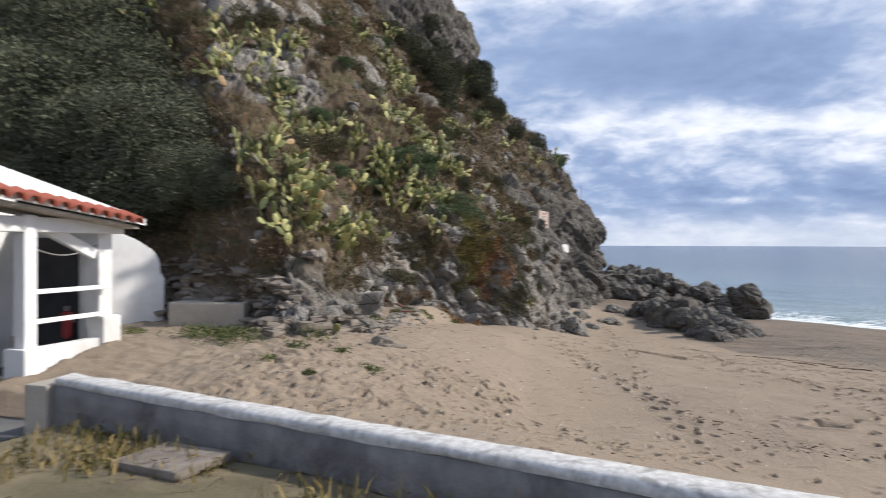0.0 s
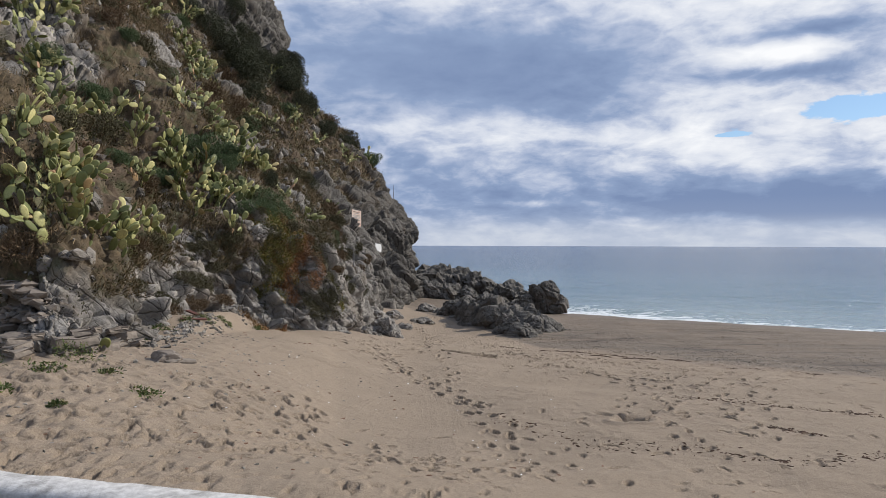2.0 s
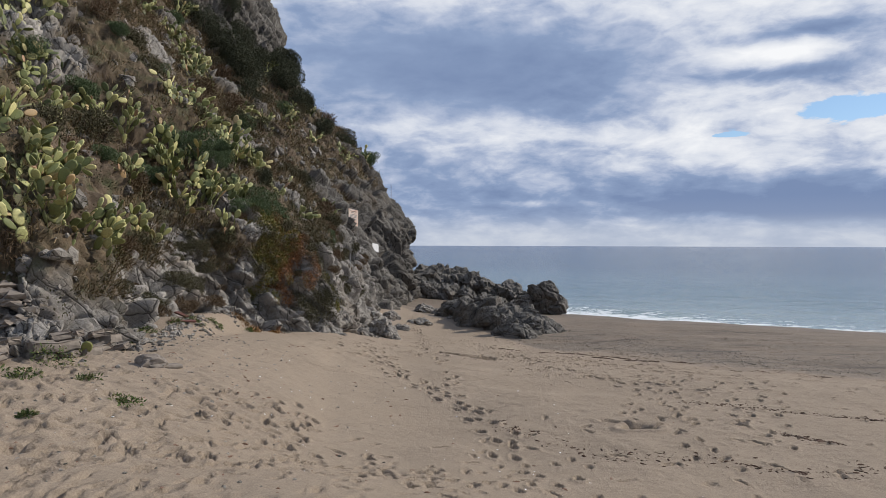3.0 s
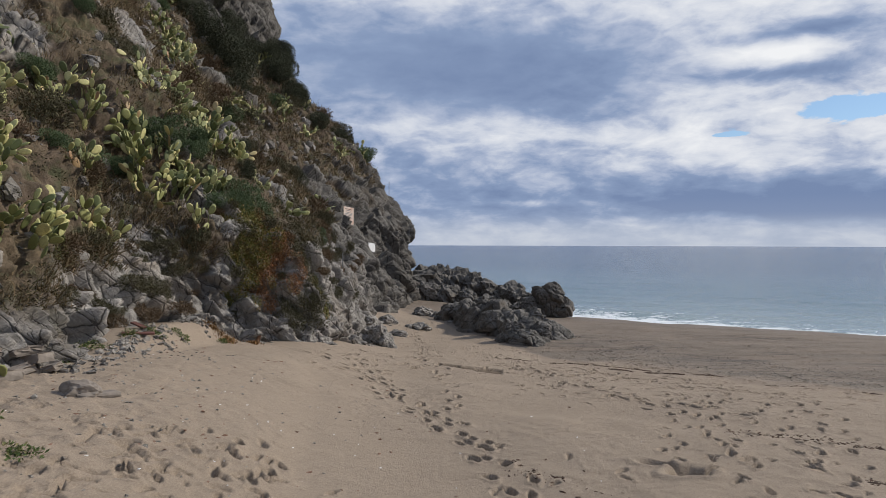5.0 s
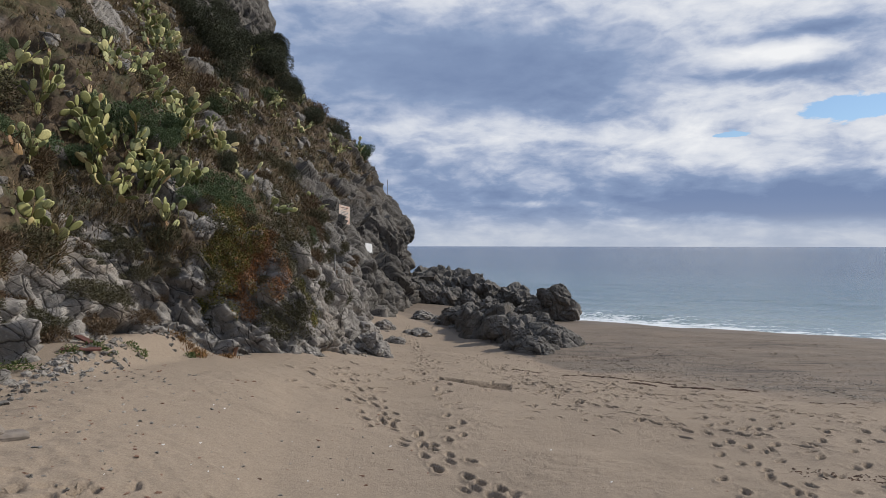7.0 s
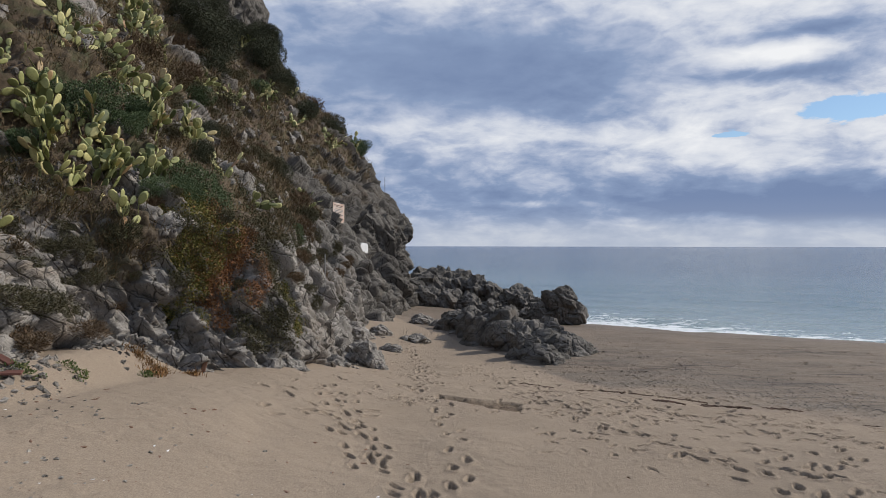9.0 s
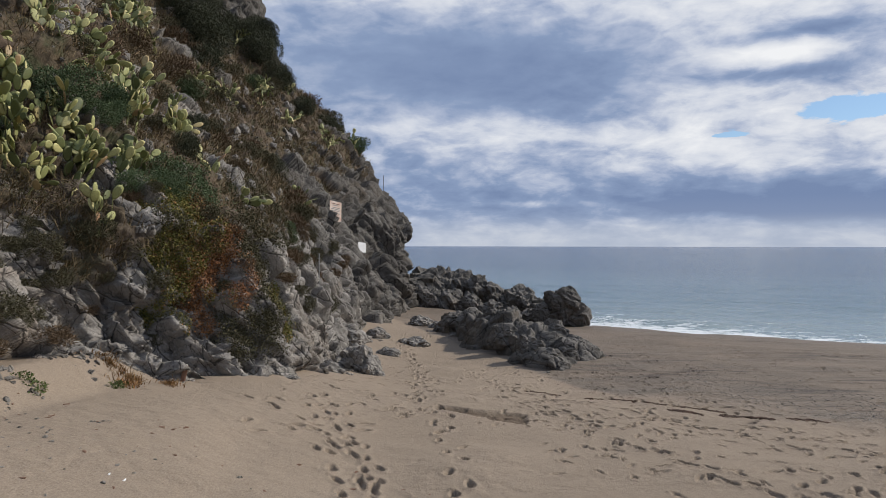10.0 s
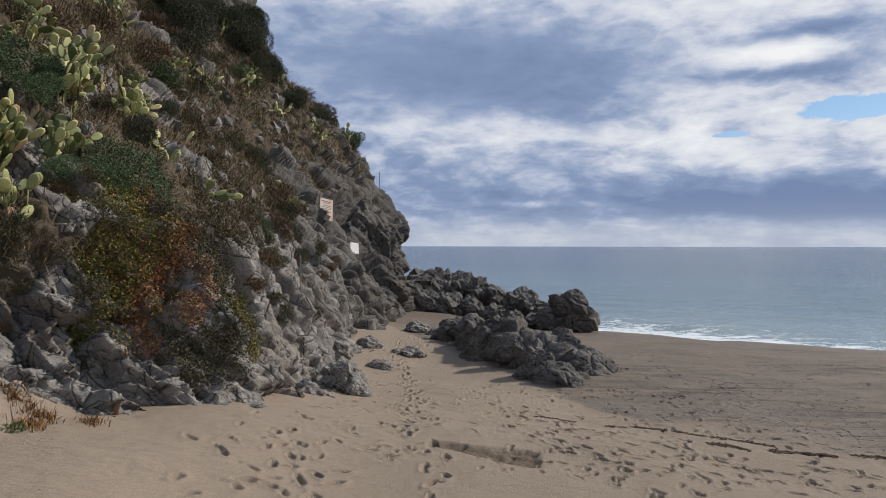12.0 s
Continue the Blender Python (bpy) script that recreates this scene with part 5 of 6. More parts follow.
P, N_ = soil_points(13000, 8, 9, 34, 13, 0.7)
keep = fbm(P * 0.5, 3, 77) > -0.35
tagged(new("dry_grass", blades_mesh("dry_grass", P[keep], N_[keep], 15, 0.22, 0.0065, 3, STRAW, 0.8)), "dry straw-coloured grass tufts over the slope", "grass", kind="stuff")
P, N_ = soil_points(6000, 18, 26, 52, 20, 0.6)
tagged(new("dry_grass", blades_mesh("dry_grass", P, N_, 11, 0.34, 0.011, 4, STRAW, 0.8)), "dry straw-coloured grass on the far slope", "grass", kind="stuff")
P, N_ = soil_points(2600, 28, 9, 40, 14, 0.6)
tagged(new("herbs", leaf_mesh("herbs", [(*(p + n * 0.05), 0.16, 0.16, 0.10) for p, n in zip(P, N_)], 70000, 0.06, 6, LEAF_OLIVE, 0.6)), "low green-grey herbs between the grass on the slope", "herbs", kind="stuff")


ok = (CL_R > 0.1) & (CL_R < 0.55) & (CL_P[..., 2] > 1.6) & (CL_P[..., 2] < 4.2) & (CL_P[..., 1] > 12) & (CL_P[..., 1] < 27)
ri, rj = np.nonzero(ok)
pick = np.random.RandomState(81).choice(len(ri), 600)
tagged(new("dry_grass", blades_mesh("dry_grass", CL_P[ri[pick], rj[pick]], CL_N[ri[pick], rj[pick]], 13, 0.20, 0.006, 8, STRAW, 0.8)), "dry straw-coloured grass along the upper edge of the bare rock", "grass", kind="stuff")
pick = np.random.RandomState(82).choice(len(ri), 200)
tagged(new("herbs", leaf_mesh("herbs", [(*(p + n * 0.04), 0.13, 0.13, 0.09) for p, n in zip(CL_P[ri[pick], rj[pick]], CL_N[ri[pick], rj[pick]])], 7000, 0.05, 9, LEAF_OLIVE, 0.6)), "low grey-green herbs at the edge of the bare rock", "herbs", kind="stuff")


def slope_stones():
    rng = np.random.RandomState(12)
    pts, nr = soil_points(4600, 38, 9, 42, 15, 0.9)
    bm = bmesh.new()
    bmesh.ops.create_icosphere(bm, subdivisions=1, radius=1.0)
    v0 = np.array([v.co for v in bm.verts])
    f0 = np.array([[v.index for v in f.verts] for f in bm.faces])
    bm.free()
    n = len(pts)
    s = (0.03 + 0.15 * rng.rand(n) ** 4) * (1 + 0.02 * np.maximum(0, pts[:, 1] - 16))
    v = v0[None] * (1 + 0.3 * rng.normal(size=(n, len(v0), 1))) * (s[:, None] * rng.uniform(0.6, 1.3, (n, 3)))[:, None, :] + pts[:, None, :]
    F = f0[None] + (np.arange(n) * len(v0))[:, None, None]
    tagged(new("slope_stones", mesh_of("slope_stones", v.reshape(-1, 3), F.reshape(-1, 3), ROCK)), "loose grey stones strewn over the slope", "stones", kind="stuff")


slope_stones()


def bank_stones():
    """Broken stones in rough ledges on the bank at the landward end."""
    rng = np.random.RandomState(52)
    x, z = CL_P[..., 0], CL_P[..., 2]
    shelf = np.abs((z + 0.10 * x) % 0.42 - 0.21)
    ok = (CL_U < 1)[:, None] & (x > -9.6) & (x < -5.9) & (z > 0.9) & (z < 2.5 - 0.35 * np.maximum(0, x + 7.5)) & (rng.rand(*x.shape) < 0.25 + 1.2 * (shelf < 0.10))
    i, j = np.nonzero(ok)
    k = rng.choice(len(i), min(len(i), 420), replace=False)
    pts = CL_P[i[k], j[k]] + 0.03 * CL_N[i[k], j[k]]
    bm = bmesh.new()
    bmesh.ops.create_icosphere(bm, subdivisions=1, radius=1.0)
    v0 = np.array([v.co for v in bm.verts])
    f0 = np.array([[v.index for v in f.verts] for f in bm.faces])
    bm.free()
    n = len(pts)
    size = (0.03 + 0.11 * rng.rand(n) ** 3)[:, None] * rng.uniform(0.6, 1.3, (n, 3)) * np.array((1.4, 1.2, 0.65))
    v = v0[None] * (1 + 0.28 * rng.normal(size=(n, len(v0), 1))) * size[:, None, :] + pts[:, None, :]
    F = f0[None] + (np.arange(n) * len(v0))[:, None, None]
    tagged(new("bank_rubble", mesh_of("bank_rubble", v.reshape(-1, 3), F.reshape(-1, 3), BRICK_STONE)), "broken brown and grey stones in ledges on the bank", "rubble", kind="stuff")


bank_stones()


def creeper(edges, count, seed, mat, label, leaf=0.036):
    """Leaves that hang over the rock in a ragged sheet. edges: height, and from where to where along the face."""
    rng = np.random.RandomState(seed)
    y, z = CL_P[..., 1], CL_P[..., 2]
    hs, near, far = zip(*edges)
    a, b = np.interp(z, hs, near), np.interp(z, hs, far)
    k = 0.16 * fbm(CL_P.reshape(-1, 3) * np.array((2, 3.2, 1.2)), 3, seed).reshape(y.shape)
    ok = (z > hs[0]) & (z < hs[-1]) & (y > a + k) & (y < b + k) & (CL_P[..., 0] > -9)
    i, j = np.nonzero(ok)
    k = rng.choice(len(i), 720)
    ob = thing("creeper", tuple(CL_P[i[k[0]], j[k[0]]]), label, "creeper")
    base = np.array(ob.location)
    lumps = sorted([(*(CL_P[i[q], j[q]] + CL_N[i[q], j[q]] * 0.06 - base), 0.075, 0.085, 0.15) for q in k], key=lambda l: l[1])
    for n in range(6):
        place(leaf_mesh("strand", lumps[120 * n:120 * n + 120], count // 6, leaf, seed + n, mat, 0.9, -0.4), "strand", ob)
    return ob


creeper([(1.35, 18.45, 18.65), (2.0, 18.3, 18.95), (2.6, 18.35, 19.35), (3.2, 18.9, 19.75), (3.75, 19.2, 20.0)], 24000, 3, LEAF_FIRE, "creeper with yellow and olive leaves hanging over the rock")
creeper([(1.25, 18.6, 18.85), (1.7, 18.7, 19.1), (2.3, 18.9, 19.4), (2.9, 19.3, 19.85), (3.5, 19.75, 20.2)], 15000, 4, LEAF_RED, "reddening creeper hanging over the rock beside the larger one")
creeper([(1.25, 19.3, 19.8), (1.8, 19.4, 20.3), (2.6, 19.7, 20.8), (3.2, 20.2, 20.9)], 15000, 5, LEAF_OLIVE, "olive creeper hanging in a cleft of the rock")
creeper([(0.95, 19.9, 20.3), (1.4, 20.1, 20.7), (1.8, 20.5, 20.9)], 9000, 6, LEAF_FIRE, "small yellow-green creeper in a hollow of the rock", 0.036)
creeper([(0.75, 18.9, 19.3), (1.2, 18.95, 19.5), (1.5, 19.1, 19.5)], 6000, 7, LEAF_OLIVE, "olive scrub over the foot of the rock")
creeper([(3.4, 19.2, 20.6), (4.3, 19.8, 21.4)], 12000, 8, LEAF_GREEN, "green creeper above the rock band")
creeper([(2.6, 21.0, 24.0), (3.6, 21.4, 25.0), (4.4, 22.5, 25.5)], 14000, 11, LEAF_OLIVE, "olive scrub matted over the rock ledge")


def tuft(x, y, r, seed, mat=None, label="small green leafy weed in the sand", n=46, h=0.14, name="weed"):
    """A low leafy clump with a few blades standing out of it."""
    rng = np.random.RandomState(seed)
    k = max(5, n // 5)
    lx, ly = rng.normal(0, r * 0.5, k), rng.normal(0, r * 0.4, k)
    lz = sand_z(lx + x, ly + y) - sand_z(x, y)
    lumps = [(a, b, c + h * 0.18, 0.05 + r * 0.15, 0.05 + r * 0.15, h * rng.uniform(0.2, 0.5)) for a, b, c in zip(lx, ly, lz)]
    ob = new(name, leaf_mesh(name, lumps, 40 * k, 0.042, seed, mat or GRASS, 0.6, 0.3))
    ob.location = (x, y, float(sand_z(x, y)))
    return tagged(ob, label, "weed", kind="stuff")


for i, (x, y, r, h) in enumerate([(-6.4, 9.4, 0.75, 0.34), (-5.95, 9.25, 0.65, 0.32), (-6.2, 9.6, 0.6, 0.32), (-4.98, 10.25, 0.36, 0.42), (-8.3, 9.9, 0.4, 0.14), (-4.9, 9.35, 0.17, 0.12), (-4.65, 9.2, 0.14, 0.10),
                                  (-3.4, 8.95, 0.15, 0.10), (-4.2, 9.6, 0.12, 0.09), (-4.65, 15.1, 0.24, 0.07), (-4.95, 13.9, 0.22, 0.06), (-5.1, 13.2, 0.25, 0.18), (-5.3, 12.3, 0.3, 0.24), (-4.6, 8.2, 0.13, 0.08), (-3.9, 8.0, 0.11, 0.08), (-4.75, 14.3, 0.2, 0.12)]):
    tuft(x, y, r * 0.8, 300 + i, h=h, n=int(20 + (240 if r > 0.5 else 100) * r))


def dry_weed(x, y, r, h, seed, mat, label):
    rng = np.random.RandomState(seed)
    n = int(150 * r)
    pts = np.stack([rng.normal(0, r * 0.45, n), rng.normal(0, r * 0.4, n), np.zeros(n)], 1)
    pts[:, 2] = sand_z(pts[:, 0] + x, pts[:, 1] + y) - sand_z(x, y)
    ob = new("dry_weed", blades_mesh("dry_weed", pts, np.tile((0, 0, 1.0), (n, 1)), 9, h, 0.006, seed, mat, 1.2, 0.05))
    ob.location = (x, y, float(sand_z(x, y)))
    return tagged(ob, label, "weed", kind="stuff")


for i, (x, y, r, h) in enumerate([(-4.25, 16.55, 0.16, 0.09), (-4.45, 16.9, 0.22, 0.10), (-4.8, 17.0, 0.26, 0.08), (-3.95, 17.1, 0.14, 0.06)]):
    dry_weed(x, y, r, h, 340 + i, DRY_WEED, "orange-brown dry weed at the foot of the rock")
tuft(-4.3, 16.3, 0.13, 350, h=0.12, label="green grass clump at the foot of the rock", n=30)


# ---------------------------------------------------------------- weed line, pebbles and litter on the sand
def scatter_bits(name, pts, size, seed, mat, label, category, flat=0.45, long=1.0):
    rng = np.random.RandomState(seed)
    bm = bmesh.new()
    bmesh.ops.create_icosphere(bm, subdivisions=1, radius=1.0)
    v0 = np.array([v.co for v in bm.verts])
    f0 = np.array([[v.index for v in f.verts] for f in bm.faces])
    bm.free()
    n = len(pts)
    s = size * rng.uniform(0.4, 1.5, n) ** 1.5
    a = rng.uniform(0, 6.28, n)
    v = v0[None] * (1 + 0.35 * rng.normal(size=(n, len(v0), 1))) * np.stack([s * long, s * 0.75, s * flat], 1)[:, None, :]
    x = v[..., 0] * np.cos(a)[:, None] - v[..., 1] * np.sin(a)[:, None]
    y = v[..., 0] * np.sin(a)[:, None] + v[..., 1] * np.cos(a)[:, None]
    V = np.stack([x, y, v[..., 2]], -1) + np.stack([pts[:, 0], pts[:, 1], sand_z(pts[:, 0], pts[:, 1])], 1)[:, None, :]
    F = f0[None] + (np.arange(n) * len(v0))[:, None, None]
    me = mesh_of(name, V.reshape(-1, 3), F.reshape(-1, 3), mat)
    return tagged(new(name, me), label, category, kind="stuff")


def beach_bits():
    rng = np.random.RandomState(31)

    def line(v, u0, u1, n, wob, thick):
        u = rng.uniform(u0, u1, n)
        p = np.stack([u * 0.7, u * 0.13, 0 * u], 1)
        w = v + wob * value_noise(p, 6) + 0.4 * wob * value_noise(p * 4, 8) + rng.normal(0, thick, n) * (0.4 + np.abs(value_noise(p * 3, 9)) * 1.8)
        return np.stack([0.866 * u + 0.5 * w, -0.5 * u + 0.866 * w], 1)

    a = line(19.35, -9.2, 4, 3000, 0.22, 0.03)
    a = a[(value_noise(np.stack([a[:, 0] * 1.1, a[:, 1] * 0.2, a[:, 0] * 0], 1), 3) + 0.7 * value_noise(np.stack([a[:, 0] * 4.3, a[:, 1] * 0.5, a[:, 0] * 0], 1), 4)) > -0.08]
    b = line(13.2, -3.0, 5, 700, 0.25, 0.12)

    def strew(pts, n, thick):
        """Scraps along a bent line."""
        xs, ys = np.array(pts).T
        t = np.cumsum(np.r_[0, np.hypot(np.diff(xs), np.diff(ys))])
        u = rng.uniform(0, t[-1], n)
        g = thick * (0.3 + 1.2 * np.abs(value_noise(np.stack([u * 1.7, u * 0, u * 0], 1), 5)))
        return np.stack([np.interp(u, t, xs) + rng.normal(0, 1, n) * g, np.interp(u, t, ys) + rng.normal(0, 1, n) * g], 1)

    c = np.concatenate([strew([(0.7, 11.2), (1.3, 10.4), (1.9, 9.45), (2.9, 9.5), (3.85, 8.95), (5.2, 9.3), (7.5, 9.6)], 420, 0.16), strew([(4.5, 10.65), (4.75, 10.45), (5.0, 10.2)], 160, 0.08),
                        strew([(4.1, 19.6), (4.5, 19.25)], 500, 0.06), strew([(4.9, 19.35), (5.6, 19.05)], 700, 0.06), strew([(6.0, 19.1), (6.6, 19.05)], 500, 0.05)])
    scatter_bits("sea_weed", np.concatenate([a, b, c]), 0.013, 1, WEED, "dry dark sea weed scraps along the tide line", "sea weed", 0.5, 1.8)
    g = line(23.0, -7, 14, 3800, 1.0, 0.9)
    h = line(21.0, -7, 10, 2200, 0.6, 0.45)
    scatter_bits("pebbles", np.concatenate([g, h]), 0.013, 2, ROCK, "small dark pebbles strewn over the damp sand", "pebbles", 0.6)
    k = np.stack([rng.uniform(-4.8, 3.5, 800), rng.uniform(6.5, 15, 800)], 1)
    k = k[rng.rand(800) < 0.6 * smooth(2.0, -4.5, k[:, 0]) + 0.06]
    scatter_bits("driftwood", k, 0.014, 3, OLD_WOOD, "scraps of dark driftwood and leaves on the sand", "debris", 0.5, 1.6)
    k = np.stack([rng.uniform(-4.8, 2.5, 150), rng.uniform(7.0, 13.5, 150)], 1)
    k = k[rng.rand(150) < smooth(3.0, -3.0, k[:, 0]) + 0.1]
    scatter_bits("shells", k, 0.008, 5, PLASTER, "white shell and litter scraps on the sand", "shells", 0.5, 1.5)
    # rubble along the foot of the rock
    ry = rng.uniform(10.5, 30, 1500)
    rx = cliff_x(ry, np.interp(ry, [10, 16, 20, 25, 40], [1.0, 0.9, 0.5, 0.0, -0.3])) + 0.05 + np.abs(rng.normal(0, 0.28, 1500))
    k = np.stack([rx, ry], 1)[value_noise(np.stack([ry * 0.9, rx * 0, rx * 0], 1), 21) > -0.25]
    scatter_bits("rubble", k, 0.036, 8, ROCK, "broken grey stones along the foot of the rock", "rubble", 0.75)
    k = np.stack([rng.uniform(-5.0, -0.5, 900), rng.uniform(6.5, 14.5, 900)], 1)
    k = k[rng.rand(900) < smooth(-1.0, -4.4, k[:, 0]) + 0.1]
    scatter_bits("gravel", k, 0.015, 4, ROCK, "grey stones and gravel near the foot of the cliff", "stones", 0.6)


beach_bits()


def simple_piece(name, size, at, mat, label, category, turn=(0, 0, 0), bevel=0.012):
    bm = box_bm(size, bevel=bevel)
    rng = random.Random(len(name))
    for v in bm.verts:
        v.co += Vector((rng.uniform(-1, 1), rng.uniform(-1, 1), rng.uniform(-1, 1))) * min(size) * 0.06
    ob = part(name, bm, mat)
    ob.matrix_basis = pose(*at, *turn)
    return tagged(ob, label, category)


simple_piece("board", (0.48, 0.14, 0.03), (-4.85, 14.0, float(sand_z(-4.85, 14.0)) + 0.025), RUST_BOARD, "weathered red-brown board lying by the rocks", "board", (4, 3, 24))
simple_piece("board", (0.34, 0.10, 0.03), (-5.0, 14.35, float(sand_z(-5.0, 14.35)) + 0.05), RUST_BOARD, "broken red-brown board lying by the rocks", "board", (0, 12, -30))
simple_piece("stake", (0.07, 0.06, 0.30), (-4.05, 17.9, float(sand_z(-4.05, 17.9)) + 0.10), OLD_WOOD, "short dark wooden stub sticking out of the sand", "stake", (6, 14, 20))
boulder((-4.05, 10.9, float(sand_z(-4.05, 10.9)) + 0.02), (0.25, 0.19, 0.16), 171, "pale beige angular stone half sunk in the sand", 0.4, BRICK_STONE, 4, "", 0.2)
simple_piece("stone_slab", (0.30, 0.22, 0.07), (-3.85, 11.05, float(sand_z(-3.85, 11.05)) + 0.02), BRICK_STONE, "small flat stone slab on the sand", "slab", (0, 5, 50), 0.03)
p = new("fallen_pad", PADS[0])
p.matrix_basis = pose(-4.95, 10.95, float(sand_z(-4.95, 10.95)) + 0.03, 40, 0, 30) @ Matrix.Scale(0.26, 4)
tagged(p, "fallen yellow-green cactus pad on the sand", "cactus pad")


def stone_edge():
    """A tumbled low edging of squared stones at the foot of the bank."""
    rng = random.Random(9)
    ob = thing("stone_edging", (-5.0, 10.2, 1.2), "tumbled low edging of grey-brown squared stones", "edging")
    shapes = []
    for sx, sy, sz in ((0.27, 0.20, 0.09), (0.34, 0.22, 0.11), (0.20, 0.16, 0.07)):
        bm = box_bm((sx, sy, sz), bevel=0.02)
        for v in bm.verts:
            v.co += Vector((rng.uniform(-1, 1), rng.uniform(-1, 1), rng.uniform(-1, 1))) * 0.022
        me = bpy.data.meshes.new("stone")
        bm.to_mesh(me)
        bm.free()
        me.materials.append(BRICK_STONE)
        shapes.append(me)
    for course in range(3):
        y = 9.7 + 0.12 * course
        while y < 12.0:
            w = rng.uniform(0.28, 0.42)
            if rng.random() < 0.85 - 0.18 * course:
                x = np.interp(y, [9.6, 10.7, 12.0], [-5.4, -5.08, -4.88]) - 0.16 * course + rng.uniform(-0.06, 0.06)
                z = float(sand_z(x, y)) + 0.05 + 0.095 * course + rng.uniform(-0.02, 0.03)
                place(rng.choice(shapes), "stone", ob, Matrix.Translation(Vector((x, y, z)) - ob.location) @ pose(0, 0, 0, rng.uniform(-8, 8), rng.uniform(-8, 8), 70 + rng.uniform(-30, 30)))
            y += w


stone_edge()


# ---------------------------------------------------------------- signs and poles on the rock
def board_sign(name, at, w, h, mat, label, tilt, turn, lean):
    ob = thing(name, at, label, "sign")
    ob.rotation_euler = (radians(tilt), radians(lean), radians(turn))
    part("board", box_bm((w, 0.025, h), bevel=0.006), mat, ob)
    for sx in (-1, 1):
        for sz in (-1, 1):
            bm = bmesh.new()
            bmesh.ops.create_cone(bm, segments=8, radius1=0.012, radius2=0.012, depth=0.05, cap_ends=True, matrix=pose(sx * w * 0.42, 0.0, sz * h * 0.45, 90, 0, 0))
            part("bolt", bm, METAL, ob)
    for sz in (-1, 1):
        part("bracket", box_bm((w * 0.8, 0.30, 0.03), (0, 0.15, sz * h * 0.3), 0.004), METAL, ob)
    return ob


worn = board_sign("sign", (-4.85, 37.0, 4.22), 0.62, 0.92, SIGN_WORN, "bleached rust-streaked sign board fixed to the rock", -12, 42, 9)
board_sign("sign", (-3.58, 36.35, 2.44), 0.42, 0.78, SIGN_WHITE, "plain white sign board fixed to the rock", -12, 44, 8)


for k, (z, w) in enumerate(((0.34, 0.44), (0.27, 0.30), (0.16, 0.40), (0.09, 0.46), (0.02, 0.38), (-0.10, 0.42), (-0.17, 0.26))):
    part("faded_bar", box_bm((w, 0.004, 0.03), (0.02 * (k % 3) - 0.02, -0.015, z), 0), RUST_BOARD if k == 0 else METAL, worn, "faded bar of unreadable writing")


def pole(y, z, h, r, label, out=0.1):
    p, n = on_cliff(y, z)
    bm = bmesh.new()
    bmesh.ops.create_cone(bm, segments=10, radius1=r, radius2=r * 0.8, depth=h + 0.5, cap_ends=True, matrix=Matrix.Translation((0, 0, h / 2 - 0.25)))
    ob = part("pole", bm, METAL)
    ob.location = p + n * out
    return tagged(ob, label, "pole")


pole(47.3, 6.0, 0.9, 0.02, "thin grey metal pole standing on the headland")
pole(25.0, 1.85, 0.5, 0.02, "short grey metal post set in the rock", 0.2)


# ---------------------------------------------------------------- yard, low wall and hut
def yard():
    xs, ys = np.linspace(-14, 14, 113), np.linspace(-9, 8.2, 70)
    X, Y = np.meshgrid(xs, ys)
    Y = np.minimum(Y, wall_line(X) - 0.27)
    p = np.stack([X.ravel(), Y.ravel(), 0 * X.ravel()], 1)
    Z = 0.80 + 0.32 * smooth(-6.2, -4.8, X) + 0.035 * fbm(p * 0.9, 4, 3).reshape(X.shape)
    m = noise_material("yard_soil", (0.13, 0.105, 0.07), (0.20, 0.165, 0.10), 1.6, 0.95, 0.5, 14, (0.09, 0.085, 0.045), 0.03)
    tagged(new("yard", grid_mesh("yard", np.stack([X, Y, Z], -1), m)), "rough yard of dry earth inside the low wall", "yard", kind="structure")
    rng = np.random.RandomState(2)
    q = np.stack([rng.uniform(-6.5, 6, 5200), rng.uniform(0.5, 7.2, 5200), np.full(5200, 1.12)], 1)
    q = q[(q[:, 1] < wall_line(q[:, 0]) - 0.35) & (fbm(q * 0.8, 3, 6) > -0.25) & (q[:, 0] > -4.8)]
    tagged(new("yard_grass", blades_mesh("yard_grass", q, np.tile((0, 0, 1.0), (len(q), 1)), 9, 0.13, 0.008, 5, YARD_GRASS, 0.8)), "yellowing short grass in the yard", "grass", kind="stuff")


yard()
simple_piece("paving_slab", (0.75, 0.5, 0.07), (-3.3, 4.75, 1.16), BRICK_STONE, "loose beige paving slab lying in the yard", "slab", (2, -3, -14), 0.02)


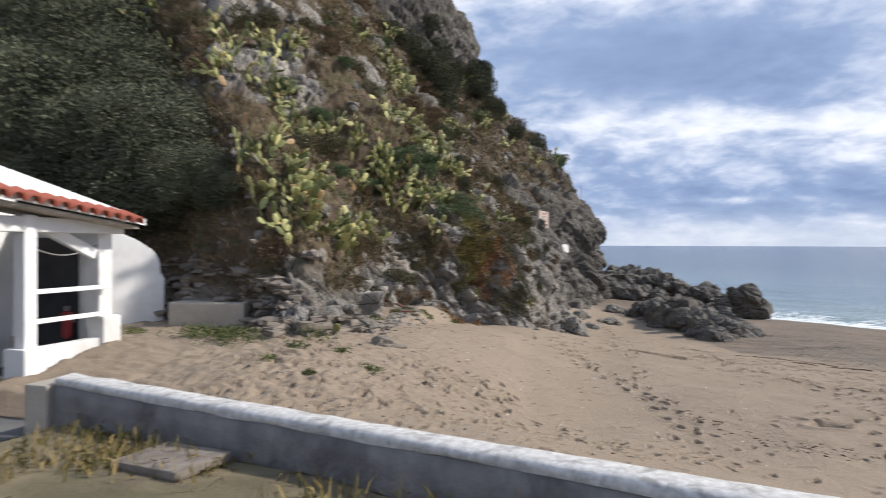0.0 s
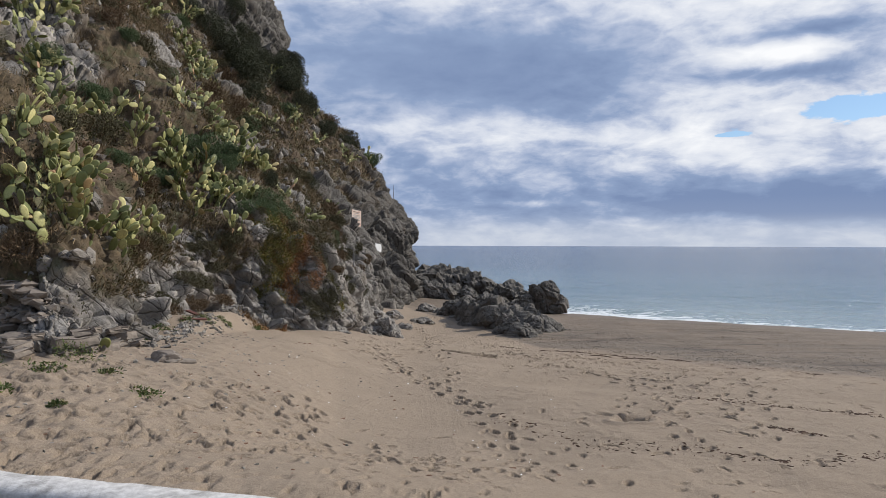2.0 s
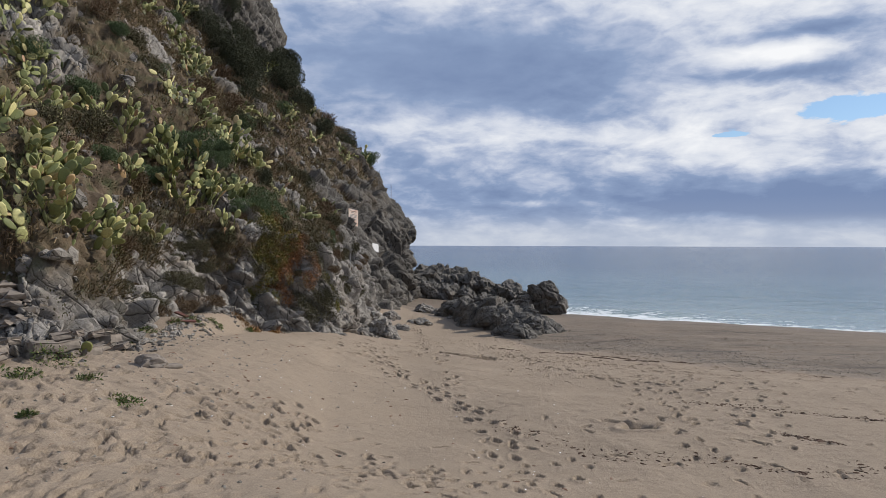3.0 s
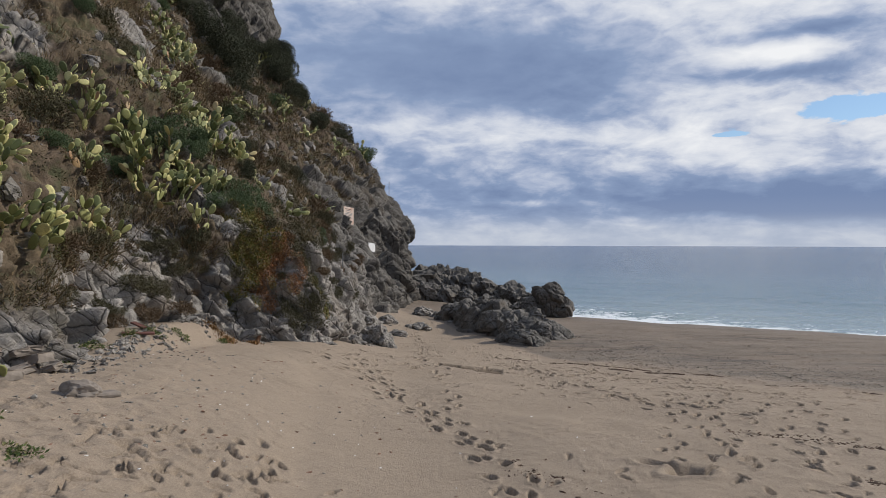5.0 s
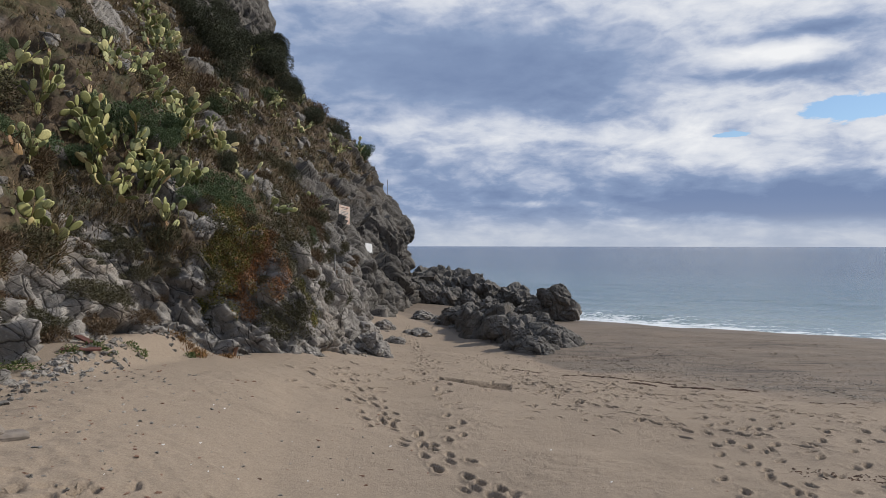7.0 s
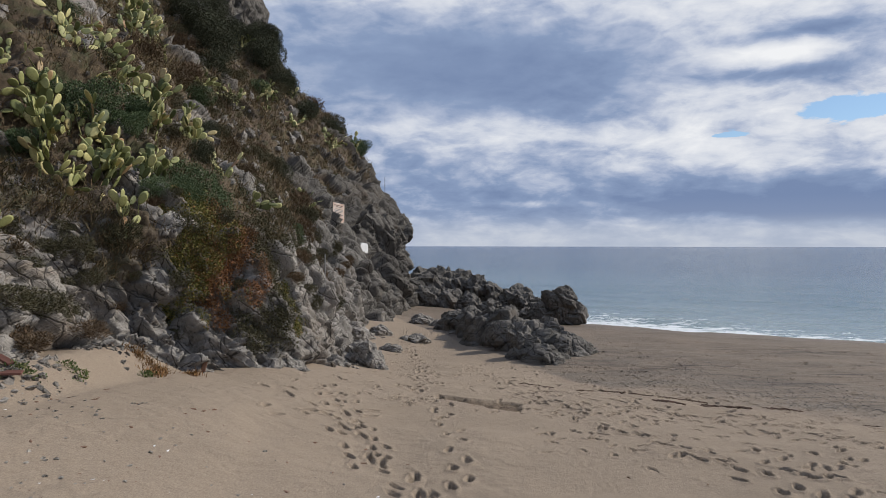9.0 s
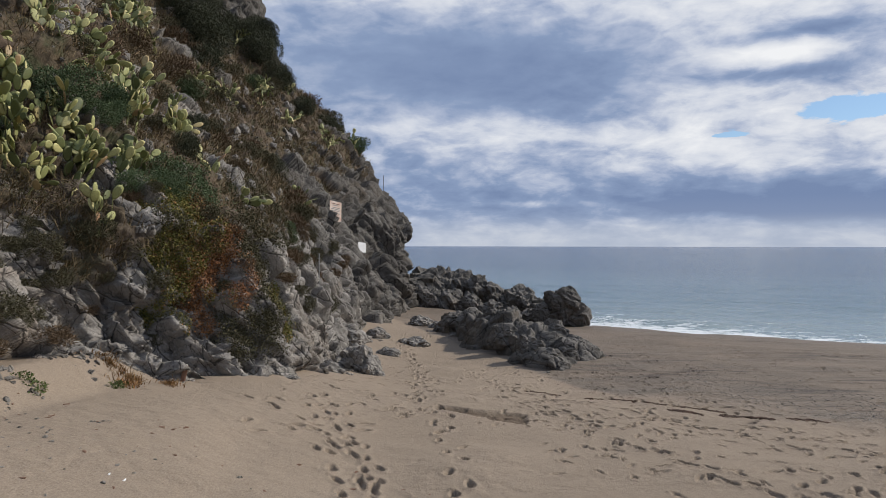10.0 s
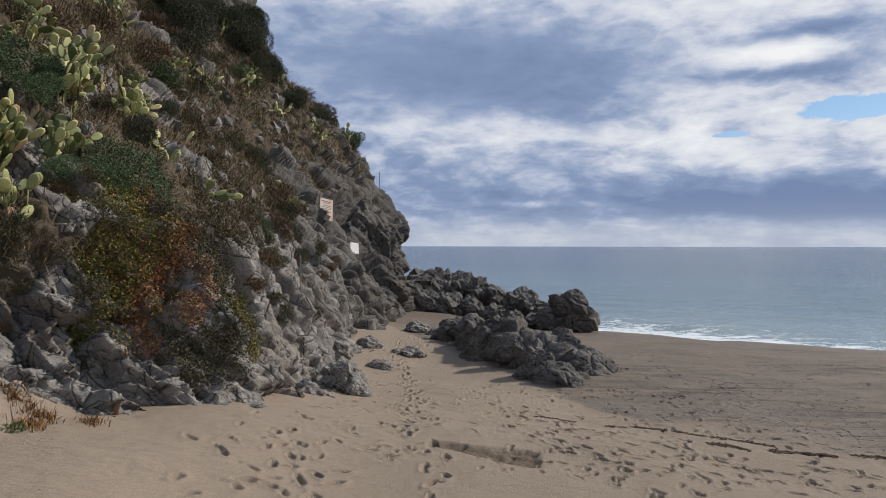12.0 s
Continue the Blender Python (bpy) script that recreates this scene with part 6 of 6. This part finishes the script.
def low_wall():
    """A rendered low wall with a worn white top, between the yard and the beach."""
    x0, x1 = -5.3, 14.0
    n = 160
    rng = np.random.RandomState(1)
    xs = np.linspace(x0, x1, n)
    yb = wall_line(xs)
    ob = thing("low_wall", (x0, wall_line(x0), 0.5), "low grey rendered wall with a worn white top", "wall", kind="structure")
    base = np.array(ob.location)

    def strip(name, prof, mat, jit):
        P = np.zeros((n, len(prof), 3))
        for k, (d, z) in enumerate(prof):
            e = fbm(np.stack([xs * 3, np.full(n, k * 7.7), np.zeros(n)], 1), 3, 5) * jit
            P[:, k] = np.stack([xs, yb - d + e, z + 0.6 * e], 1) - base
        me = grid_mesh(name, P, mat)
        place(me, name, ob)

    strip("render", [(0.02, 0.4), (0.02, 1.42), (0.22, 1.42), (0.24, 1.30), (0.245, 1.10), (0.25, 0.5)], CEMENT, 0.012)
    strip("coping", [(-0.02, 1.37), (-0.02, 1.475), (0.01, 1.50), (0.19, 1.50), (0.225, 1.485), (0.235, 1.455), (0.22, 1.42)], COPING, 0.010)
    part("end_block", box_bm((0.28, 0.36, 0.70), (-0.16, -0.12, 0.58), 0.02), CONCRETE, ob, "bare beige end block")
    return ob


low_wall()


def hut():
    ob = thing("hut", (-7.5, 7.15, 0.8), "white plastered beach hut with a porch and red tiled eave", "hut")
    o = Vector(ob.location)

    def block(name, size, at, mat, bevel=0.015, turn=None, parent=None, label=""):
        return part(name, box_bm(size, Vector(at) - o, bevel, turn), mat, parent or ob, label)

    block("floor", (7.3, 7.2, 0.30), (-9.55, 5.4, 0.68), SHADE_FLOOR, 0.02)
    block("front_wall", (0.22, 5.6, 2.9), (-9.6, 5.9, 2.2), PLASTER)
    # dark panel that carries the shade of the unlit doorway in its colour
    unlit_doorway = block("unlit_doorway", (0.05, 2.6, 2.2), (-9.46, 6.4, 1.93), DARK_PANEL, 0.01, label="wide dark panel painted for the unlit porch doorway")
    block("handle", (0.05, 0.03, 0.16), (-9.41, 7.5, 1.9), METAL, 0.006, parent=unlit_doorway)
    block("end_wall", (2.0, 0.20, 2.35), (-8.75, 8.72, 1.95), PLASTER)
    panel = block("panel", (0.95, 0.05, 2.05), (-8.62, 8.60, 1.85), DARK_PANEL, 0.01, label="dark grey panel on the porch end wall")
    block("post_foot", (0.36, 0.34, 0.64), (-7.5, 7.15, 1.12), PLASTER, 0.03)
    block("post", (0.19, 0.19, 1.75), (-7.5, 7.15, 2.28), WHITE_PAINT, 0.02)
    block("pillar", (0.34, 0.34, 0.95), (-7.52, 8.45, 1.25), PLASTER, 0.03)
    block("pillar_top", (0.30, 0.26, 1.25), (-7.72, 8.55, 2.33), PLASTER, 0.03)
    block("parapet", (0.16, 1.10, 0.62), (-7.5, 7.80, 1.11), PLASTER, 0.02)
    for z in (1.76, 2.15):
        block("rail", (0.06, 1.36, 0.065), (-7.47, 7.83, z), WHITE_PAINT, 0.012)
    t = Matrix.Rotation(radians(-24), 4, "X")
    block("brace", (0.10, 1.15, 0.16), (-7.62, 7.85, 2.86), WHITE_PAINT, 0.015, t)
    block("beam", (0.18, 5.6, 0.20), (-7.5, 5.95, 3.03), PLASTER, 0.02)
    # the roof: white on top, its tiled lower edge falling towards the beach end
    rake = 0.115
    tr = Matrix.Rotation(-math.atan(rake), 4, "X") @ Matrix.Rotation(math.atan(0.40), 4, "Y")
    bm = bmesh.new()
    low, high = [], []
    for x, y, z in ((-7.12, 8.86, 3.06), (-7.12, 2.6, 3.06 + rake * 6.26), (-12.3, 2.6, 5.6), (-12.3, 5.9, 5.35), (-8.22, 8.80, 3.42)):
        low.append(bm.verts.new(Vector((x, y, z)) - o))
        high.append(bm.verts.new(Vector((x, y, z + 0.10)) - o))
    bm.faces.new(high)
    bm.faces.new(low[::-1])
    for k in range(5):
        bm.faces.new((low[k], low[(k + 1) % 5], high[(k + 1) % 5], high[k]))
    bmesh.ops.recalc_face_normals(bm, faces=bm.faces)
    part("roof", bm, PLASTER, ob)
    part("soffit", box_bm((0.75, 6.0, 0.05), Vector((-7.55, 5.80, 3.37)) - o, 0.01, Matrix.Rotation(-math.atan(rake), 4, "X")), CONCRETE, ob)
    bm = bmesh.new()
    n = 9
    ring = [(math.cos(math.pi * k / (n - 1)), math.sin(math.pi * k / (n - 1))) for k in range(n)]
    rows = []
    for x, r in ((0.0, 0.085), (0.36, 0.105)):
        for rr in (r, r - 0.018):
            rows.append([bm.verts.new((x, c * rr, s * rr)) for c, s in ring])
    for a, b in ((0, 2), (3, 1), (2, 3), (1, 0)):
        for k in range(n - 1):
            bm.faces.new((rows[a][k], rows[a][k + 1], rows[b][k + 1], rows[b][k]))
    tile = bpy.data.meshes.new("tile")
    bm.to_mesh(tile)
    bm.free()
    tile.materials.append(TILE)
    for k in range(27):
        place(tile, "tile", ob, Matrix.Translation(Vector((-7.36, 2.95 + 0.218 * k, 3.20 + rake * (8.8 - 2.95 - 0.218 * k))) - o) @ tr)
    # cable along the porch
    bm = bmesh.new()
    pts = [Vector((-7.6, 7.2 + 0.14 * k, 2.78 - 0.16 * math.sin(math.pi * k / 9))) - o for k in range(10)]
    for a, b in zip(pts[:-1], pts[1:]):
        d = b - a
        m = Matrix.Translation((a + b) / 2) @ d.to_track_quat("Z", "Y").to_matrix().to_4x4()
        bmesh.ops.create_cone(bm, segments=6, radius1=0.01, radius2=0.01, depth=d.length * 1.05, cap_ends=True, matrix=m)
    part("cable", bm, METAL, ob)
    return ob


hut()


def extinguisher():
    ob = thing("fire_extinguisher", (-8.25, 8.50, 1.55), "faded red fire extinguisher hanging on the porch wall", "extinguisher")
    bm = bmesh.new()
    bmesh.ops.create_cone(bm, segments=16, radius1=0.075, radius2=0.075, depth=0.42, cap_ends=True)
    bmesh.ops.bevel(bm, geom=[e for e in bm.edges if len({round(v.co.z, 2) for v in e.verts}) == 1], offset=0.03, segments=3, affect="EDGES")
    part("cylinder", bm, RED_ITEM, ob)
    part("valve", box_bm((0.05, 0.09, 0.07), (0, 0, 0.25), 0.01), METAL, ob)
    part("bracket", box_bm((0.17, 0.04, 0.04), (0, 0.06, 0.05), 0.006), METAL, ob)


extinguisher()


def annex_wall():
    """A free-standing white wall end with a rounded shoulder, and a low concrete step beside it."""
    bm = bmesh.new()
    prof = [(0, -0.3), (1.35, -0.3), (1.35, 0.95), (1.28, 0.97), (1.26, 1.25), (1.15, 1.45), (0.85, 1.66), (0.5, 1.82), (0.0, 1.86)]
    f = bm.faces.new([bm.verts.new((x, 0, z)) for x, z in prof])
    r = bmesh.ops.extrude_face_region(bm, geom=[f])
    bmesh.ops.translate(bm, verts=[g for g in r["geom"] if isinstance(g, bmesh.types.BMVert)], vec=(0, 0.32, 0))
    bmesh.ops.recalc_face_normals(bm, faces=bm.faces)
    bmesh.ops.bevel(bm, geom=list(bm.edges), offset=0.03, segments=2, affect="EDGES")
    ob = part("white_wall", bm, PLASTER)
    ob.matrix_basis = pose(-9.72, 10.33, 1.2, 0, 0, 50)
    tagged(ob, "white plastered wall end with a rounded shoulder", "wall")
    st = part("concrete_step", box_bm((1.45, 0.5, 0.75), bevel=0.04), CONCRETE)
    st.matrix_basis = pose(-7.62, 11.15, 1.32, 0, 0, 12)
    tagged(st, "low pale concrete retaining step by the bank", "step")


annex_wall()
